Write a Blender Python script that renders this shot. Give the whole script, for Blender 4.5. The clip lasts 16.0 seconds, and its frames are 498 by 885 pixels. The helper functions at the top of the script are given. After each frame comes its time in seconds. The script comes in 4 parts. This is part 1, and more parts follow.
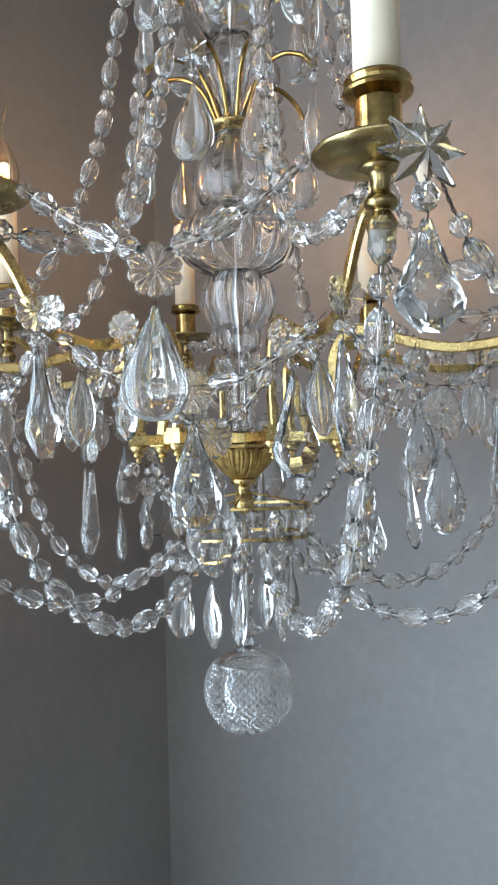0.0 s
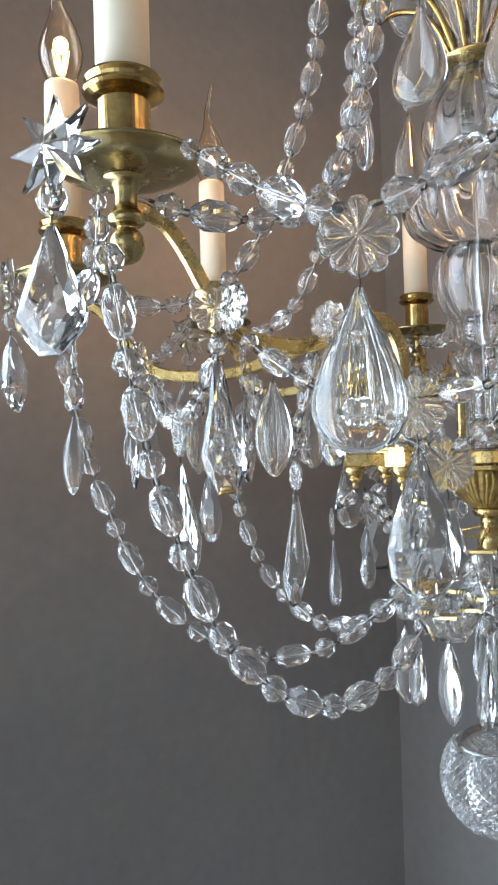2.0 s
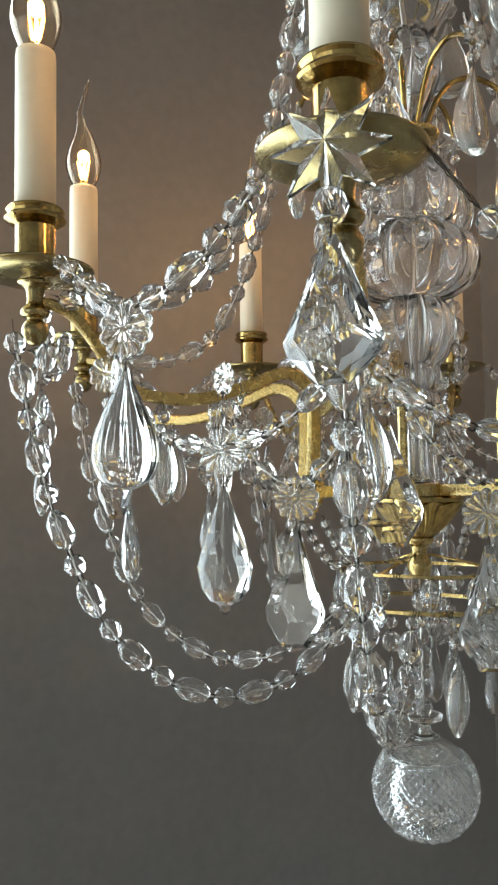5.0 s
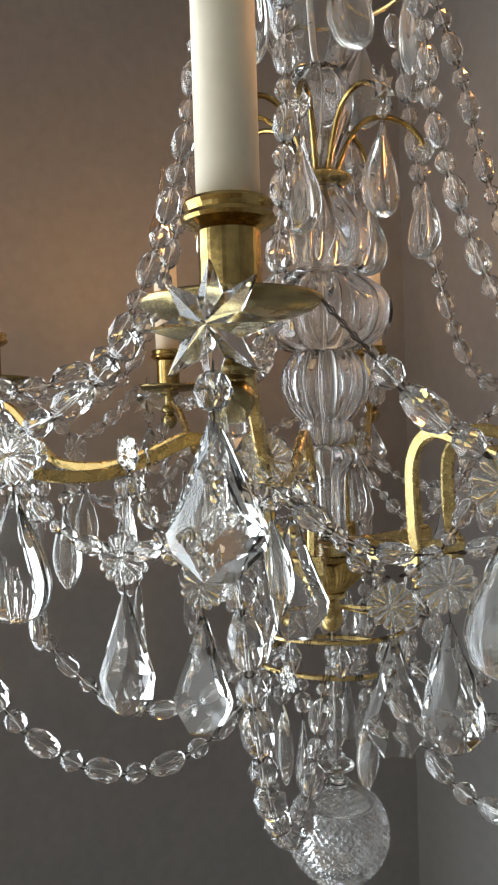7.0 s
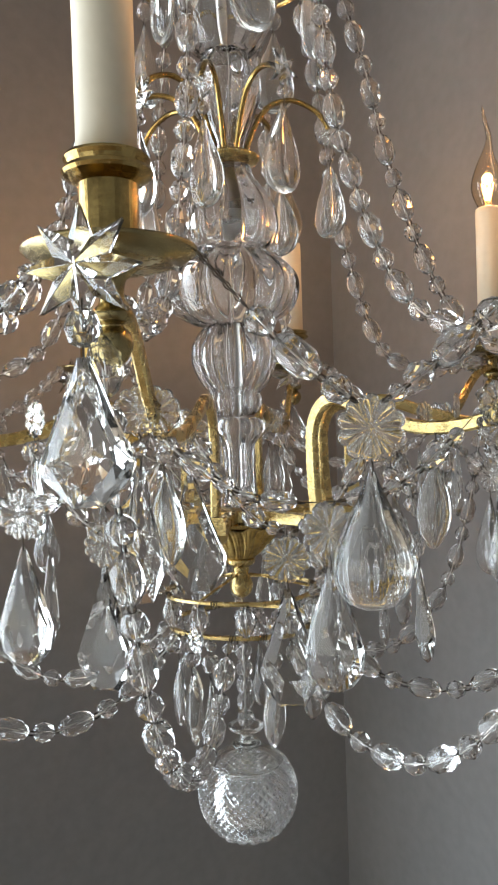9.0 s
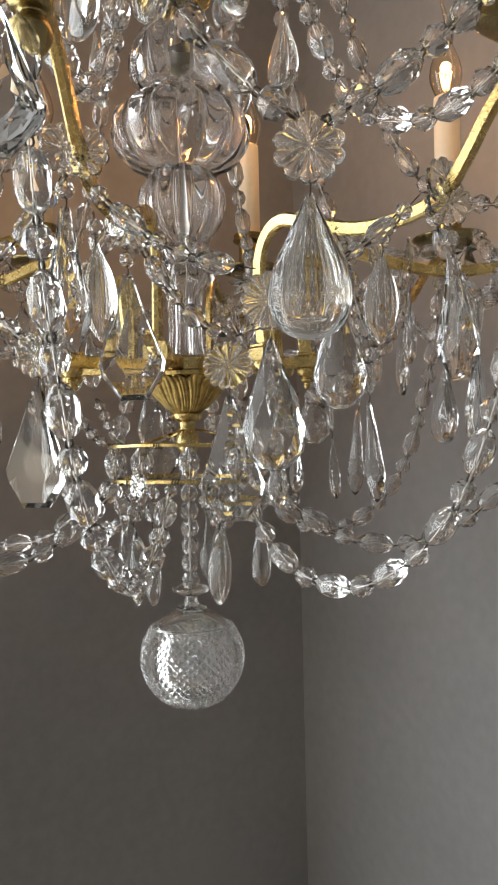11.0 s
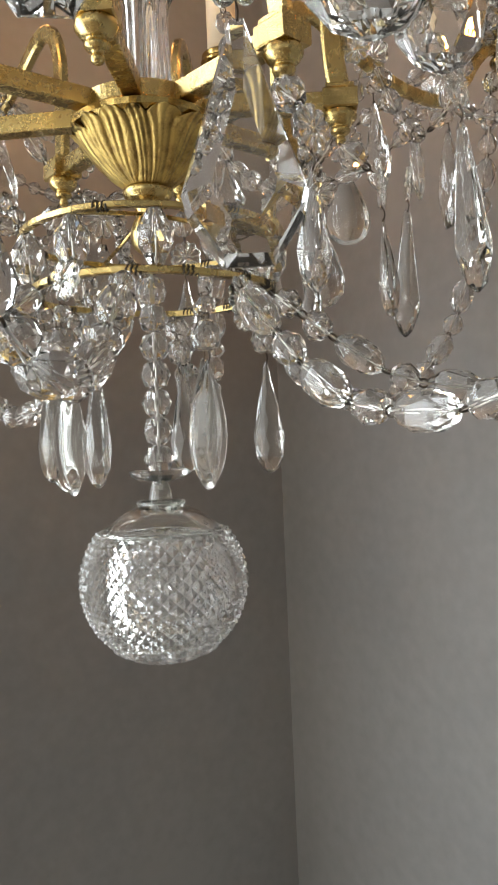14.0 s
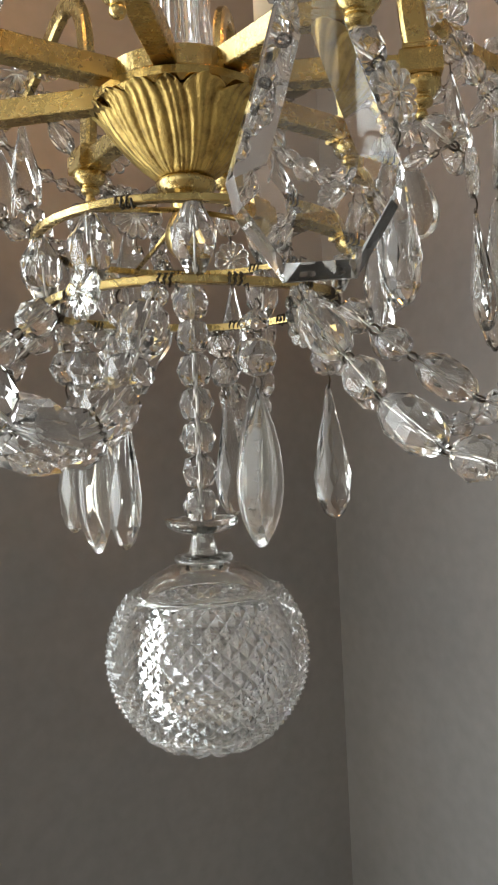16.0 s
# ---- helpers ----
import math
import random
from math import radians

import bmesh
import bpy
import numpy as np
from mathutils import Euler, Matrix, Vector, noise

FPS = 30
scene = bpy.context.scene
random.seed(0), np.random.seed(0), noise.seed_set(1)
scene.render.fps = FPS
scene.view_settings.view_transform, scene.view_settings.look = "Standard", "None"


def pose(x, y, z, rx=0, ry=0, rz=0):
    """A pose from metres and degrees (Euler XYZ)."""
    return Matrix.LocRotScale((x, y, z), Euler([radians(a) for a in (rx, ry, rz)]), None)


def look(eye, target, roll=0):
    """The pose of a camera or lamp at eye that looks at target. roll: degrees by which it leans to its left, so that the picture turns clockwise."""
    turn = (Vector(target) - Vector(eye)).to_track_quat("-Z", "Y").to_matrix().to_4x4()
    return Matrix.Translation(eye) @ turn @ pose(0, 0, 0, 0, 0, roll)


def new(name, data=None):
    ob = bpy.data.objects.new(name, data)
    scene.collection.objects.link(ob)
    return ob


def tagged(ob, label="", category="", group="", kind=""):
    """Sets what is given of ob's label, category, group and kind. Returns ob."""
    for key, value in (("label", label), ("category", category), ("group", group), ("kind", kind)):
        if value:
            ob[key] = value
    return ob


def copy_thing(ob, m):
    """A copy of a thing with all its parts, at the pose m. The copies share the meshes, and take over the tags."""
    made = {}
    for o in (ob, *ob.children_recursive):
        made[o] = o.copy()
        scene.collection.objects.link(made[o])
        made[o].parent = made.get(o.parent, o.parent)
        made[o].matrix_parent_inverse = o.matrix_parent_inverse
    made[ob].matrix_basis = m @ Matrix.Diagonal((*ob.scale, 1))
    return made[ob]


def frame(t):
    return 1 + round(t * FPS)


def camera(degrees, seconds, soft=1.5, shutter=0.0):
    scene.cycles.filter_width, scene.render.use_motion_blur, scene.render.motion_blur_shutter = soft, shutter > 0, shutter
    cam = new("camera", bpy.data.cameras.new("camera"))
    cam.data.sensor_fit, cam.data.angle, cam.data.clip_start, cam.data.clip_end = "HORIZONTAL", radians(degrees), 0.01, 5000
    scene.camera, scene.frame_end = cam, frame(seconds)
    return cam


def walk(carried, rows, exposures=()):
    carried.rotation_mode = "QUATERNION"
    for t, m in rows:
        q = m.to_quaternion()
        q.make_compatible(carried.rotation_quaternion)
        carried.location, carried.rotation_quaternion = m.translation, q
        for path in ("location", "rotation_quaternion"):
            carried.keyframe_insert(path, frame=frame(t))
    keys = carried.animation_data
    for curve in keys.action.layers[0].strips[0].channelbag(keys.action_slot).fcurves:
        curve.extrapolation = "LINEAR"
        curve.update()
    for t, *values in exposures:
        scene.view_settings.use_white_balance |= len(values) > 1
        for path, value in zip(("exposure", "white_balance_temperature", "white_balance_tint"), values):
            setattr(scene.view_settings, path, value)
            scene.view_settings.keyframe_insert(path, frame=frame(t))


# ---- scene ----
cam = camera(35.3, 16.0, 2.0)
PATH = [
    (0, (0.026, 0.01, 1.62), (-0.048, 2.008, 1.665), -1.6),
    (0.5, (0.045, 0.019, 1.616), (-0.188, 2.005, 1.665), -1.5),
    (1, (0.05, 0.043, 1.618), (-0.331, 2.006, 1.665), -1.4),
    (1.5, (0.041, 0.089, 1.632), (-0.482, 2.019, 1.669), -1.3),
    (2, (0.018, 0.141, 1.64), (-0.644, 2.027, 1.694), -1.6),
    (2.5, (-0.006, 0.175, 1.629), (-0.81, 2.005, 1.713), -1.8),
    (3, (0.032, 0.188, 1.624), (-0.916, 1.945, 1.738), -1.7),
    (3.5, (0.129, 0.174, 1.626), (-0.946, 1.856, 1.753), -1.0),
    (4, (0.189, 0.155, 1.628), (-0.97, 1.78, 1.759), -0.6),
    (4.2, (0.204, 0.149, 1.629), (-0.971, 1.762, 1.763), -0.5),
    (6.3, (0.263, 0.143, 1.698), (-0.803, 1.835, 1.749), -1.4),
    (6.5, (0.262, 0.152, 1.711), (-0.792, 1.851, 1.738), -1.4),
    (7, (0.256, 0.165, 1.735), (-0.76, 1.887, 1.699), -1.8),
    (7.5, (0.261, 0.171, 1.753), (-0.716, 1.915, 1.68), -1.7),
    (8, (0.274, 0.168, 1.745), (-0.673, 1.928, 1.671), -1.7),
    (8.2, (0.279, 0.167, 1.74), (-0.656, 1.934, 1.674), -1.8),
    (10.3, (0.298, 0.158, 1.63), (-0.569, 1.96, 1.629), -1.4),
    (10.5, (0.298, 0.162, 1.617), (-0.56, 1.969, 1.615), -1.4),
    (11, (0.295, 0.188, 1.581), (-0.536, 2.007, 1.574), -1.3),
    (11.5, (0.28, 0.232, 1.546), (-0.524, 2.063, 1.538), -1.0),
    (12, (0.252, 0.275, 1.513), (-0.524, 2.119, 1.529), -0.8),
    (12.5, (0.232, 0.317, 1.503), (-0.516, 2.172, 1.528), -1.1),
    (13, (0.202, 0.354, 1.489), (-0.529, 2.216, 1.501), -1.8),
    (13.5, (0.188, 0.374, 1.479), (-0.544, 2.235, 1.479), -2.3),
    (14, (0.174, 0.388, 1.479), (-0.548, 2.253, 1.468), -2.4),
    (14.5, (0.149, 0.408, 1.483), (-0.572, 2.274, 1.471), -2.7),
    (15, (0.12, 0.427, 1.496), (-0.596, 2.295, 1.486), -2.9),
    (15.5, (0.121, 0.437, 1.502), (-0.618, 2.295, 1.49), -3.0),
    (16, (0.145, 0.449, 1.498), (-0.685, 2.268, 1.482), -2.7),
]
EXPO = 0.0
walk(cam, [(t, look(eye, target, roll)) for t, eye, target, roll in PATH],
     [(0.0, EXPO + 0.02, 6100, 5), (2.0, EXPO + 0.14, 6100, 7), (2.5, EXPO + 0.17, 6200, 6), (3.0, EXPO + 0.25, 5750, 3), (4.2, EXPO + 0.02, 6400, 0), (6.5, EXPO - 0.30, 7050, 8), (8.2, EXPO - 0.20, 7050, 9),
      (10.5, EXPO + 0.02, 6450, 6), (11.0, EXPO - 0.23, 7450, 11), (11.5, EXPO + 0.0, 7500, 11), (12.5, EXPO + 0.13, 7500, 11), (14.0, EXPO + 0.18, 7500, 9), (16.0, EXPO + 0.08, 7600, 9)])
scene.cycles.max_bounces = 28
scene.cycles.transmission_bounces = 28

# ---- plan: metres ----
CX, CY = -0.007, 0.732              # axis of the chandelier
ARM0, BAY0 = -73.6, -50.6           # degrees of the first arm and of the first bay
CORNER = (-0.193, 1.462)            # corner of the room behind it
ROOM_TURN = 325.0                   # way of the right-hand wall, degrees
CEIL = 3.1
LEN_A, LEN_B = 4.6, 4.4             # lengths of the two walls
WIN_Z = (0.08, 2.50)

# ---- light ----
world = bpy.data.worlds.new("sky")
scene.world = world
world.use_nodes = True
wn, wl = world.node_tree.nodes, world.node_tree.links
sky = wn.new("ShaderNodeTexSky")
sky.sky_type, sky.sun_disc = "NISHITA", False
sky.sun_elevation, sky.sun_rotation = radians(40), radians(200)
wl.new(sky.outputs[0], wn["Background"].inputs[0])
wn["Background"].inputs[1].default_value = 0.12


def room(u, v, z=0.0):
    """A place from metres along the right-hand wall, metres out along the left-hand wall, and height."""
    a = radians(ROOM_TURN)
    return Vector((CORNER[0] + u * math.cos(a) + v * math.sin(a), CORNER[1] + u * math.sin(a) - v * math.cos(a), z))


def window_lamp(name, centre, target, w, h, power, colour):
    lamp = bpy.data.lights.new(name, "AREA")
    lamp.shape, lamp.size, lamp.size_y, lamp.energy, lamp.color = "RECTANGLE", w, h, power, colour
    ob = new(name, lamp)
    ob.matrix_world = look(centre, target)
    return ob


WIN_LEFT = (1.00, 4.15)             # window in the left-hand wall, along it
WIN_FILL = (0.6, 3.9)                # added window in the wall behind the camera, unseen, for front fill
window_lamp("window_light", room(0.03, sum(WIN_LEFT) / 2, sum(WIN_Z) / 2), room(1.5, sum(WIN_LEFT) / 2, sum(WIN_Z) / 2), 3.11, 2.36, 168, (0.74, 0.86, 1.0))
# lamp of the added window: fills from the front, gives the crystal glints
window_lamp("window_light", room(sum(WIN_FILL) / 2, LEN_B - 0.03, sum(WIN_Z) / 2), room(sum(WIN_FILL) / 2, 1.0, sum(WIN_Z) / 2), 3.26, 2.36, 44, (0.78, 0.89, 1.0))


# ---- materials ----
def material(name):
    m = bpy.data.materials.new(name)
    m.use_nodes = True
    return m, m.node_tree.nodes, m.node_tree.links, m.node_tree.nodes["Principled BSDF"]


def mottled(name, dark, light, scale, fine, rough, metal=0.0, bump=0.1, rough_var=0.1, contrast=(0.35, 0.7)):
    m, n, l, p = material(name)
    co = n.new("ShaderNodeTexCoord")
    a, b = n.new("ShaderNodeTexNoise"), n.new("ShaderNodeTexNoise")
    a.inputs["Scale"].default_value, a.inputs["Detail"].default_value = scale, 6
    b.inputs["Scale"].default_value, b.inputs["Detail"].default_value = fine, 4
    l.new(co.outputs["Object"], a.inputs[0]), l.new(co.outputs["Object"], b.inputs[0])
    mix = n.new("ShaderNodeMath")
    mix.operation = "MULTIPLY_ADD"
    mix.inputs[1].default_value = 0.35
    l.new(b.outputs[0], mix.inputs[0]), l.new(a.outputs[0], mix.inputs[2])
    ramp = n.new("ShaderNodeValToRGB")
    ramp.color_ramp.elements[0].position, ramp.color_ramp.elements[1].position = contrast[0] + 0.17, contrast[1] + 0.17
    ramp.color_ramp.elements[0].color, ramp.color_ramp.elements[1].color = (*dark, 1), (*light, 1)
    l.new(mix.outputs[0], ramp.inputs[0]), l.new(ramp.outputs[0], p.inputs["Base Color"])
    rr = n.new("ShaderNodeMapRange")
    rr.inputs["To Min"].default_value, rr.inputs["To Max"].default_value = rough - rough_var, rough + rough_var
    l.new(mix.outputs[0], rr.inputs["Value"]), l.new(rr.outputs[0], p.inputs["Roughness"])
    bp = n.new("ShaderNodeBump")
    bp.inputs["Strength"].default_value, bp.inputs["Distance"].default_value = bump, 0.002
    l.new(b.outputs[0], bp.inputs["Height"]), l.new(bp.outputs[0], p.inputs["Normal"])
    p.inputs["Metallic"].default_value = metal
    return m


def glass(name, tint, ior, dust_lift=0.0, rough=0.0, bump=0.0, bump_scale=60.0):
    """Clear crystal. A share of its face has a pale dusty film with fine scratches, thickened to brighten the glass."""
    m, n, l, p = material(name)
    out = n["Material Output"]
    n.remove(p)
    normal = None
    if bump:
        co, tex, bp = n.new("ShaderNodeTexCoord"), n.new("ShaderNodeTexNoise"), n.new("ShaderNodeBump")
        tex.inputs["Scale"].default_value = bump_scale
        bp.inputs["Strength"].default_value, bp.inputs["Distance"].default_value = bump, 0.001
        l.new(co.outputs["Object"], tex.inputs[0]), l.new(tex.outputs[0], bp.inputs["Height"])
        normal = bp.outputs[0]
    g = n.new("ShaderNodeBsdfGlass")
    g.inputs["Color"].default_value, g.inputs["IOR"].default_value, g.inputs["Roughness"].default_value = (*tint, 1), ior, rough
    if normal:
        l.new(normal, g.inputs["Normal"])
    last = g.outputs[0]
    if dust_lift:
        film, mix, co, tex, rng_ = n.new("ShaderNodeBsdfDiffuse"), n.new("ShaderNodeMixShader"), n.new("ShaderNodeTexCoord"), n.new("ShaderNodeTexNoise"), n.new("ShaderNodeMapRange")
        film.inputs["Color"].default_value = (0.85, 0.85, 0.84, 1)
        tex.inputs["Scale"].default_value, tex.inputs["Detail"].default_value = 120, 5
        rng_.inputs["From Min"].default_value, rng_.inputs["From Max"].default_value = 0.3, 0.75
        rng_.inputs["To Min"].default_value, rng_.inputs["To Max"].default_value = dust_lift * 0.5, dust_lift * 1.6
        l.new(co.outputs["Object"], tex.inputs[0]), l.new(tex.outputs[0], rng_.inputs["Value"]), l.new(rng_.outputs[0], mix.inputs[0])
        l.new(last, mix.inputs[1]), l.new(film.outputs[0], mix.inputs[2])
        last = mix.outputs[0]
    l.new(last, out.inputs[0])
    return m


def glowing(name, colour, strength):
    m, n, l, p = material(name)
    p.inputs["Base Color"].default_value = (*colour, 1)
    p.inputs["Emission Color"].default_value, p.inputs["Emission Strength"].default_value = (*colour, 1), strength
    return m


PLASTER = mottled("grey_plaster", (0.170, 0.165, 0.166), (0.225, 0.219, 0.218), 1.3, 60, 0.50, bump=0.08)
CEILING_PAINT = mottled("grey_ceiling_paint", (0.26, 0.255, 0.25), (0.33, 0.325, 0.32), 2, 50, 0.8)
BOARDS = mottled("floor_wood", (0.19, 0.14, 0.09), (0.30, 0.22, 0.15), 3, 40, 0.45)
PALE = mottled("pale_grey_plaster", (0.30, 0.297, 0.292), (0.38, 0.376, 0.37), 1.2, 50, 0.7)
PAINT = mottled("white_frame_paint", (0.70, 0.70, 0.68), (0.8, 0.8, 0.78), 6, 80, 0.4)
BRASS = mottled("aged_brass", (0.34, 0.238, 0.092), (0.58, 0.43, 0.185), 95, 620, 0.24, 1.0, 0.08, 0.08, (0.14, 0.50))
BRASS_PAN = mottled("olive_aged_brass", (0.25, 0.19, 0.085), (0.44, 0.345, 0.165), 40, 300, 0.24, 1.0, 0.03, 0.06, (0.2, 0.7))
BRASS_BRIGHT = mottled("polished_brass", (0.27, 0.175, 0.06), (0.60, 0.42, 0.155), 60, 400, 0.16, 1.0, 0.04, 0.06)
BRASS_CAST = mottled("cast_gilt_brass", (0.18, 0.11, 0.036), (0.58, 0.41, 0.145), 130, 800, 0.34, 1.0, 0.25, 0.08, (0.26, 0.60))
STEEL = mottled("dark_wire", (0.03, 0.026, 0.022), (0.09, 0.075, 0.06), 90, 400, 0.4, 0.8)
ROD = mottled("silvered_rod", (0.55, 0.54, 0.52), (0.75, 0.74, 0.72), 40, 200, 0.25, 1.0)
WAX = mottled("ivory_candle_sleeve", (0.72, 0.63, 0.47), (0.80, 0.71, 0.55), 12, 150, 0.45, bump=0.05)
CRYSTAL = glass("cut_crystal", (0.99, 0.99, 0.985), 1.54, 0.016, 0.0)
BEADS = glass("bead_crystal", (0.99, 0.985, 0.98), 1.50, 0.034, 0.0)
BLOWN = glass("blown_glass", (0.985, 0.985, 0.985), 1.46, 0.012, 0.0, 0.1, 40)
DROPS = glass("smooth_crystal", (0.99, 0.99, 0.98), 1.50, 0.018, 0.0, 0.06, 55)
BULB_GLASS = glass("thin_bulb_glass", (1, 0.95, 0.88), 1.45)
FILAMENT = glowing("hot_filament", (1.0, 0.47, 0.12), 40.0)
# the ball's heavier pale film stands in for its bright, milky sparkle
BALL_GLASS = glass("diamond_cut_glass", (0.985, 0.985, 0.985), 1.51, 0.115, 0.015)
PANE = glass("window_pane", (1, 1, 1), 1.02)


# ---- mesh helpers ----
def mesh_object(name, verts, faces, mat, parent=None, smooth=False, label=""):
    me = bpy.data.meshes.new(name)
    me.from_pydata([tuple(v) for v in verts], [], faces)
    bm = bmesh.new()
    bm.from_mesh(me)
    bmesh.ops.remove_doubles(bm, verts=bm.verts, dist=1e-6)
    bm.to_mesh(me)
    bm.free()
    me.materials.append(mat)
    me.polygons.foreach_set("use_smooth", [smooth] * len(me.polygons))
    ob = new(name, me)
    ob.parent = parent
    return tagged(ob, label)


def part(name, shape, mat, parent, smooth=False, label="", at=None):
    ob = mesh_object(name, shape[0], shape[1], mat, parent, smooth, label)
    if at is not None:
        ob.matrix_local = at
    return ob


def shared(name, source, parent, at):
    """One more piece on the mesh of another."""
    ob = new(name, source.data)
    ob.parent = parent
    ob.matrix_local = at
    return ob


def empty(name, label, category, group="", kind="", at=None):
    ob = new(name)
    ob.empty_display_size = 0.02
    if at is not None:
        ob.matrix_world = at
    return tagged(ob, label, category, group, kind)


def join(*shapes):
    verts, faces = [], []
    for v, f in shapes:
        k = len(verts)
        verts += [Vector(p) for p in v]
        faces += [tuple(i + k for i in face) for face in f]
    return verts, faces


def moved(shape, m):
    return [m @ Vector(v) for v in shape[0]], shape[1]


def flipped(shape):
    return shape[0], [tuple(reversed(f)) for f in shape[1]]


def box(x0, x1, y0, y1, z0, z1):
    v = [(x, y, z) for z in (z0, z1) for y in (y0, y1) for x in (x0, x1)]
    return v, [(0, 2, 3, 1), (4, 5, 7, 6), (0, 1, 5, 4), (2, 6, 7, 3), (0, 4, 6, 2), (1, 3, 7, 5)]


def chamfered(w, d, h, c):
    """A bar w x d x h about its centre, its four long edges along x chamfered."""
    yz = [(-d / 2 + c, -h / 2), (d / 2 - c, -h / 2), (d / 2, -h / 2 + c), (d / 2, h / 2 - c), (d / 2 - c, h / 2), (-d / 2 + c, h / 2), (-d / 2, h / 2 - c), (-d / 2, -h / 2 + c)]
    v = [(s * w / 2, y, z) for s in (-1, 1) for y, z in yz]
    return v, [tuple(range(7, -1, -1)), tuple(range(8, 16))] + [(i, (i + 1) % 8, 8 + (i + 1) % 8, 8 + i) for i in range(8)]


def lathe(profile, n=32, flutes=0, depth=0.0, wide=1.0, caps=(True, True)):
    """Turns (z, r) pairs, bottom to top, about z. flutes: ribs round it, of the given share of the radius."""
    verts, faces, rings = [], [], []
    for z, r in profile:
        if r < 1e-5:
            rings.append([len(verts)])
            verts.append((0, 0, z))
            continue
        rings.append(list(range(len(verts), len(verts) + n)))
        for i in range(n):
            a = math.tau * i / n
            q = r * (1 + depth * (abs(math.cos(flutes * a / 2)) - 0.6)) if flutes else r
            verts.append((q * math.cos(a), q * wide * math.sin(a), z))
    for lo, hi in zip(rings, rings[1:]):
        for i in range(n):
            j = (i + 1) % n
            if len(lo) == 1 and len(hi) == 1:
                continue
            if len(lo) == 1:
                faces.append((lo[0], hi[j], hi[i]))
            elif len(hi) == 1:
                faces.append((lo[i], lo[j], hi[0]))
            else:
                faces.append((lo[i], lo[j], hi[j], hi[i]))
    if len(rings[0]) > 1 and caps[0]:
        faces.append(tuple(reversed(rings[0])))
    if len(rings[-1]) > 1 and caps[1]:
        faces.append(tuple(rings[-1]))
    return verts, faces


def rounded(profile, steps=5):
    """A smooth curve through (z, r) pairs."""
    p = [Vector((z, r)) for z, r in profile]
    out = []
    for i in range(len(p) - 1):
        a, b, c, d = p[max(i - 1, 0)], p[i], p[i + 1], p[min(i + 2, len(p) - 1)]
        for s in range(steps):
            t = s / steps
            q = 0.5 * (2 * b + (c - a) * t + (2 * a - 5 * b + 4 * c - d) * t * t + (3 * b - a - 3 * c + d) * t ** 3)
            out.append((q.x, max(q.y, 0.0)))
    return out + [tuple(profile[-1])]


def faceted(profile, n=8, wide=1.0, top_cap=True):
    """A cut stone about z: rings of n corners, each ring turned half a step, joined by triangles."""
    verts, faces, rings = [], [], []
    for k, (z, r) in enumerate(profile):
        if r < 1e-6:
            rings.append([len(verts)] * n)
            verts.append((0, 0, z))
            continue
        rings.append(list(range(len(verts), len(verts) + n)))
        for i in range(n):
            a = math.tau * (i + 0.5 * (k % 2)) / n
            verts.append((r * math.cos(a), r * wide * math.sin(a), z))
    for k, (lo, hi) in enumerate(zip(rings, rings[1:])):
        for i in range(n):
            j = (i + 1) % n
            tris = ((lo[i], lo[j], hi[i]), (lo[j], hi[j], hi[i])) if k % 2 == 0 else ((lo[i], hi[j], hi[i]), (lo[i], lo[j], hi[j]))
            faces += [t for t in tris if len(set(t)) == 3]
    if rings[0][0] != rings[0][1]:
        faces.append(tuple(reversed(rings[0])))
    if rings[-1][0] != rings[-1][1] and top_cap:
        faces.append(tuple(rings[-1]))
    return verts, faces


def tube(points, r, n=6, closed=False):
    verts, faces = [], []
    p = [Vector(q) for q in points]
    m = len(p)
    side = None
    for i, q in enumerate(p):
        ahead = (p[(i + 1) % m] - p[i - 1]) if closed else (p[min(i + 1, m - 1)] - p[max(i - 1, 0)])
        ahead.normalize()
        if side is None:
            side = ahead.orthogonal().normalized()
        side = (side - ahead * side.dot(ahead)).normalized()
        up = ahead.cross(side)
        rr = r[i] if isinstance(r, (list, tuple)) else r
        verts += [q + rr * (math.cos(math.tau * k / n) * side + math.sin(math.tau * k / n) * up) for k in range(n)]
    for i in range(m if closed else m - 1):
        a, b = i * n, ((i + 1) % m) * n
        faces += [(a + k, a + (k + 1) % n, b + (k + 1) % n, b + k) for k in range(n)]
    if not closed:
        faces += [tuple(range(n - 1, -1, -1)), tuple(range((m - 1) * n, m * n))]
    return verts, faces


def strip(points, width, thick):
    """A flat bar bent along points of the plane y = 0; width in that plane, thick across it."""
    verts, faces = [], []
    p = [Vector(q) for q in points]
    c = thick * 0.22
    for i, q in enumerate(p):
        ahead = (p[min(i + 1, len(p) - 1)] - p[max(i - 1, 0)]).normalized()
        up = Vector((-ahead.z, 0, ahead.x))
        w = width[i] if isinstance(width, (list, tuple)) else width
        for y, u in ((-thick / 2, -w / 2 + c), (-thick / 2 + c, -w / 2), (thick / 2 - c, -w / 2), (thick / 2, -w / 2 + c), (thick / 2, w / 2 - c), (thick / 2 - c, w / 2), (-thick / 2 + c, w / 2), (-thick / 2, w / 2 - c)):
            verts.append(q + up * u + Vector((0, y, 0)))
    for i in range(len(p) - 1):
        a, b = i * 8, i * 8 + 8
        faces += [(a + k, b + k, b + (k + 1) % 8, a + (k + 1) % 8) for k in range(8)]
    faces += [tuple(range(8)), tuple(range(len(verts) - 1, len(verts) - 9, -1))]
    return verts, faces


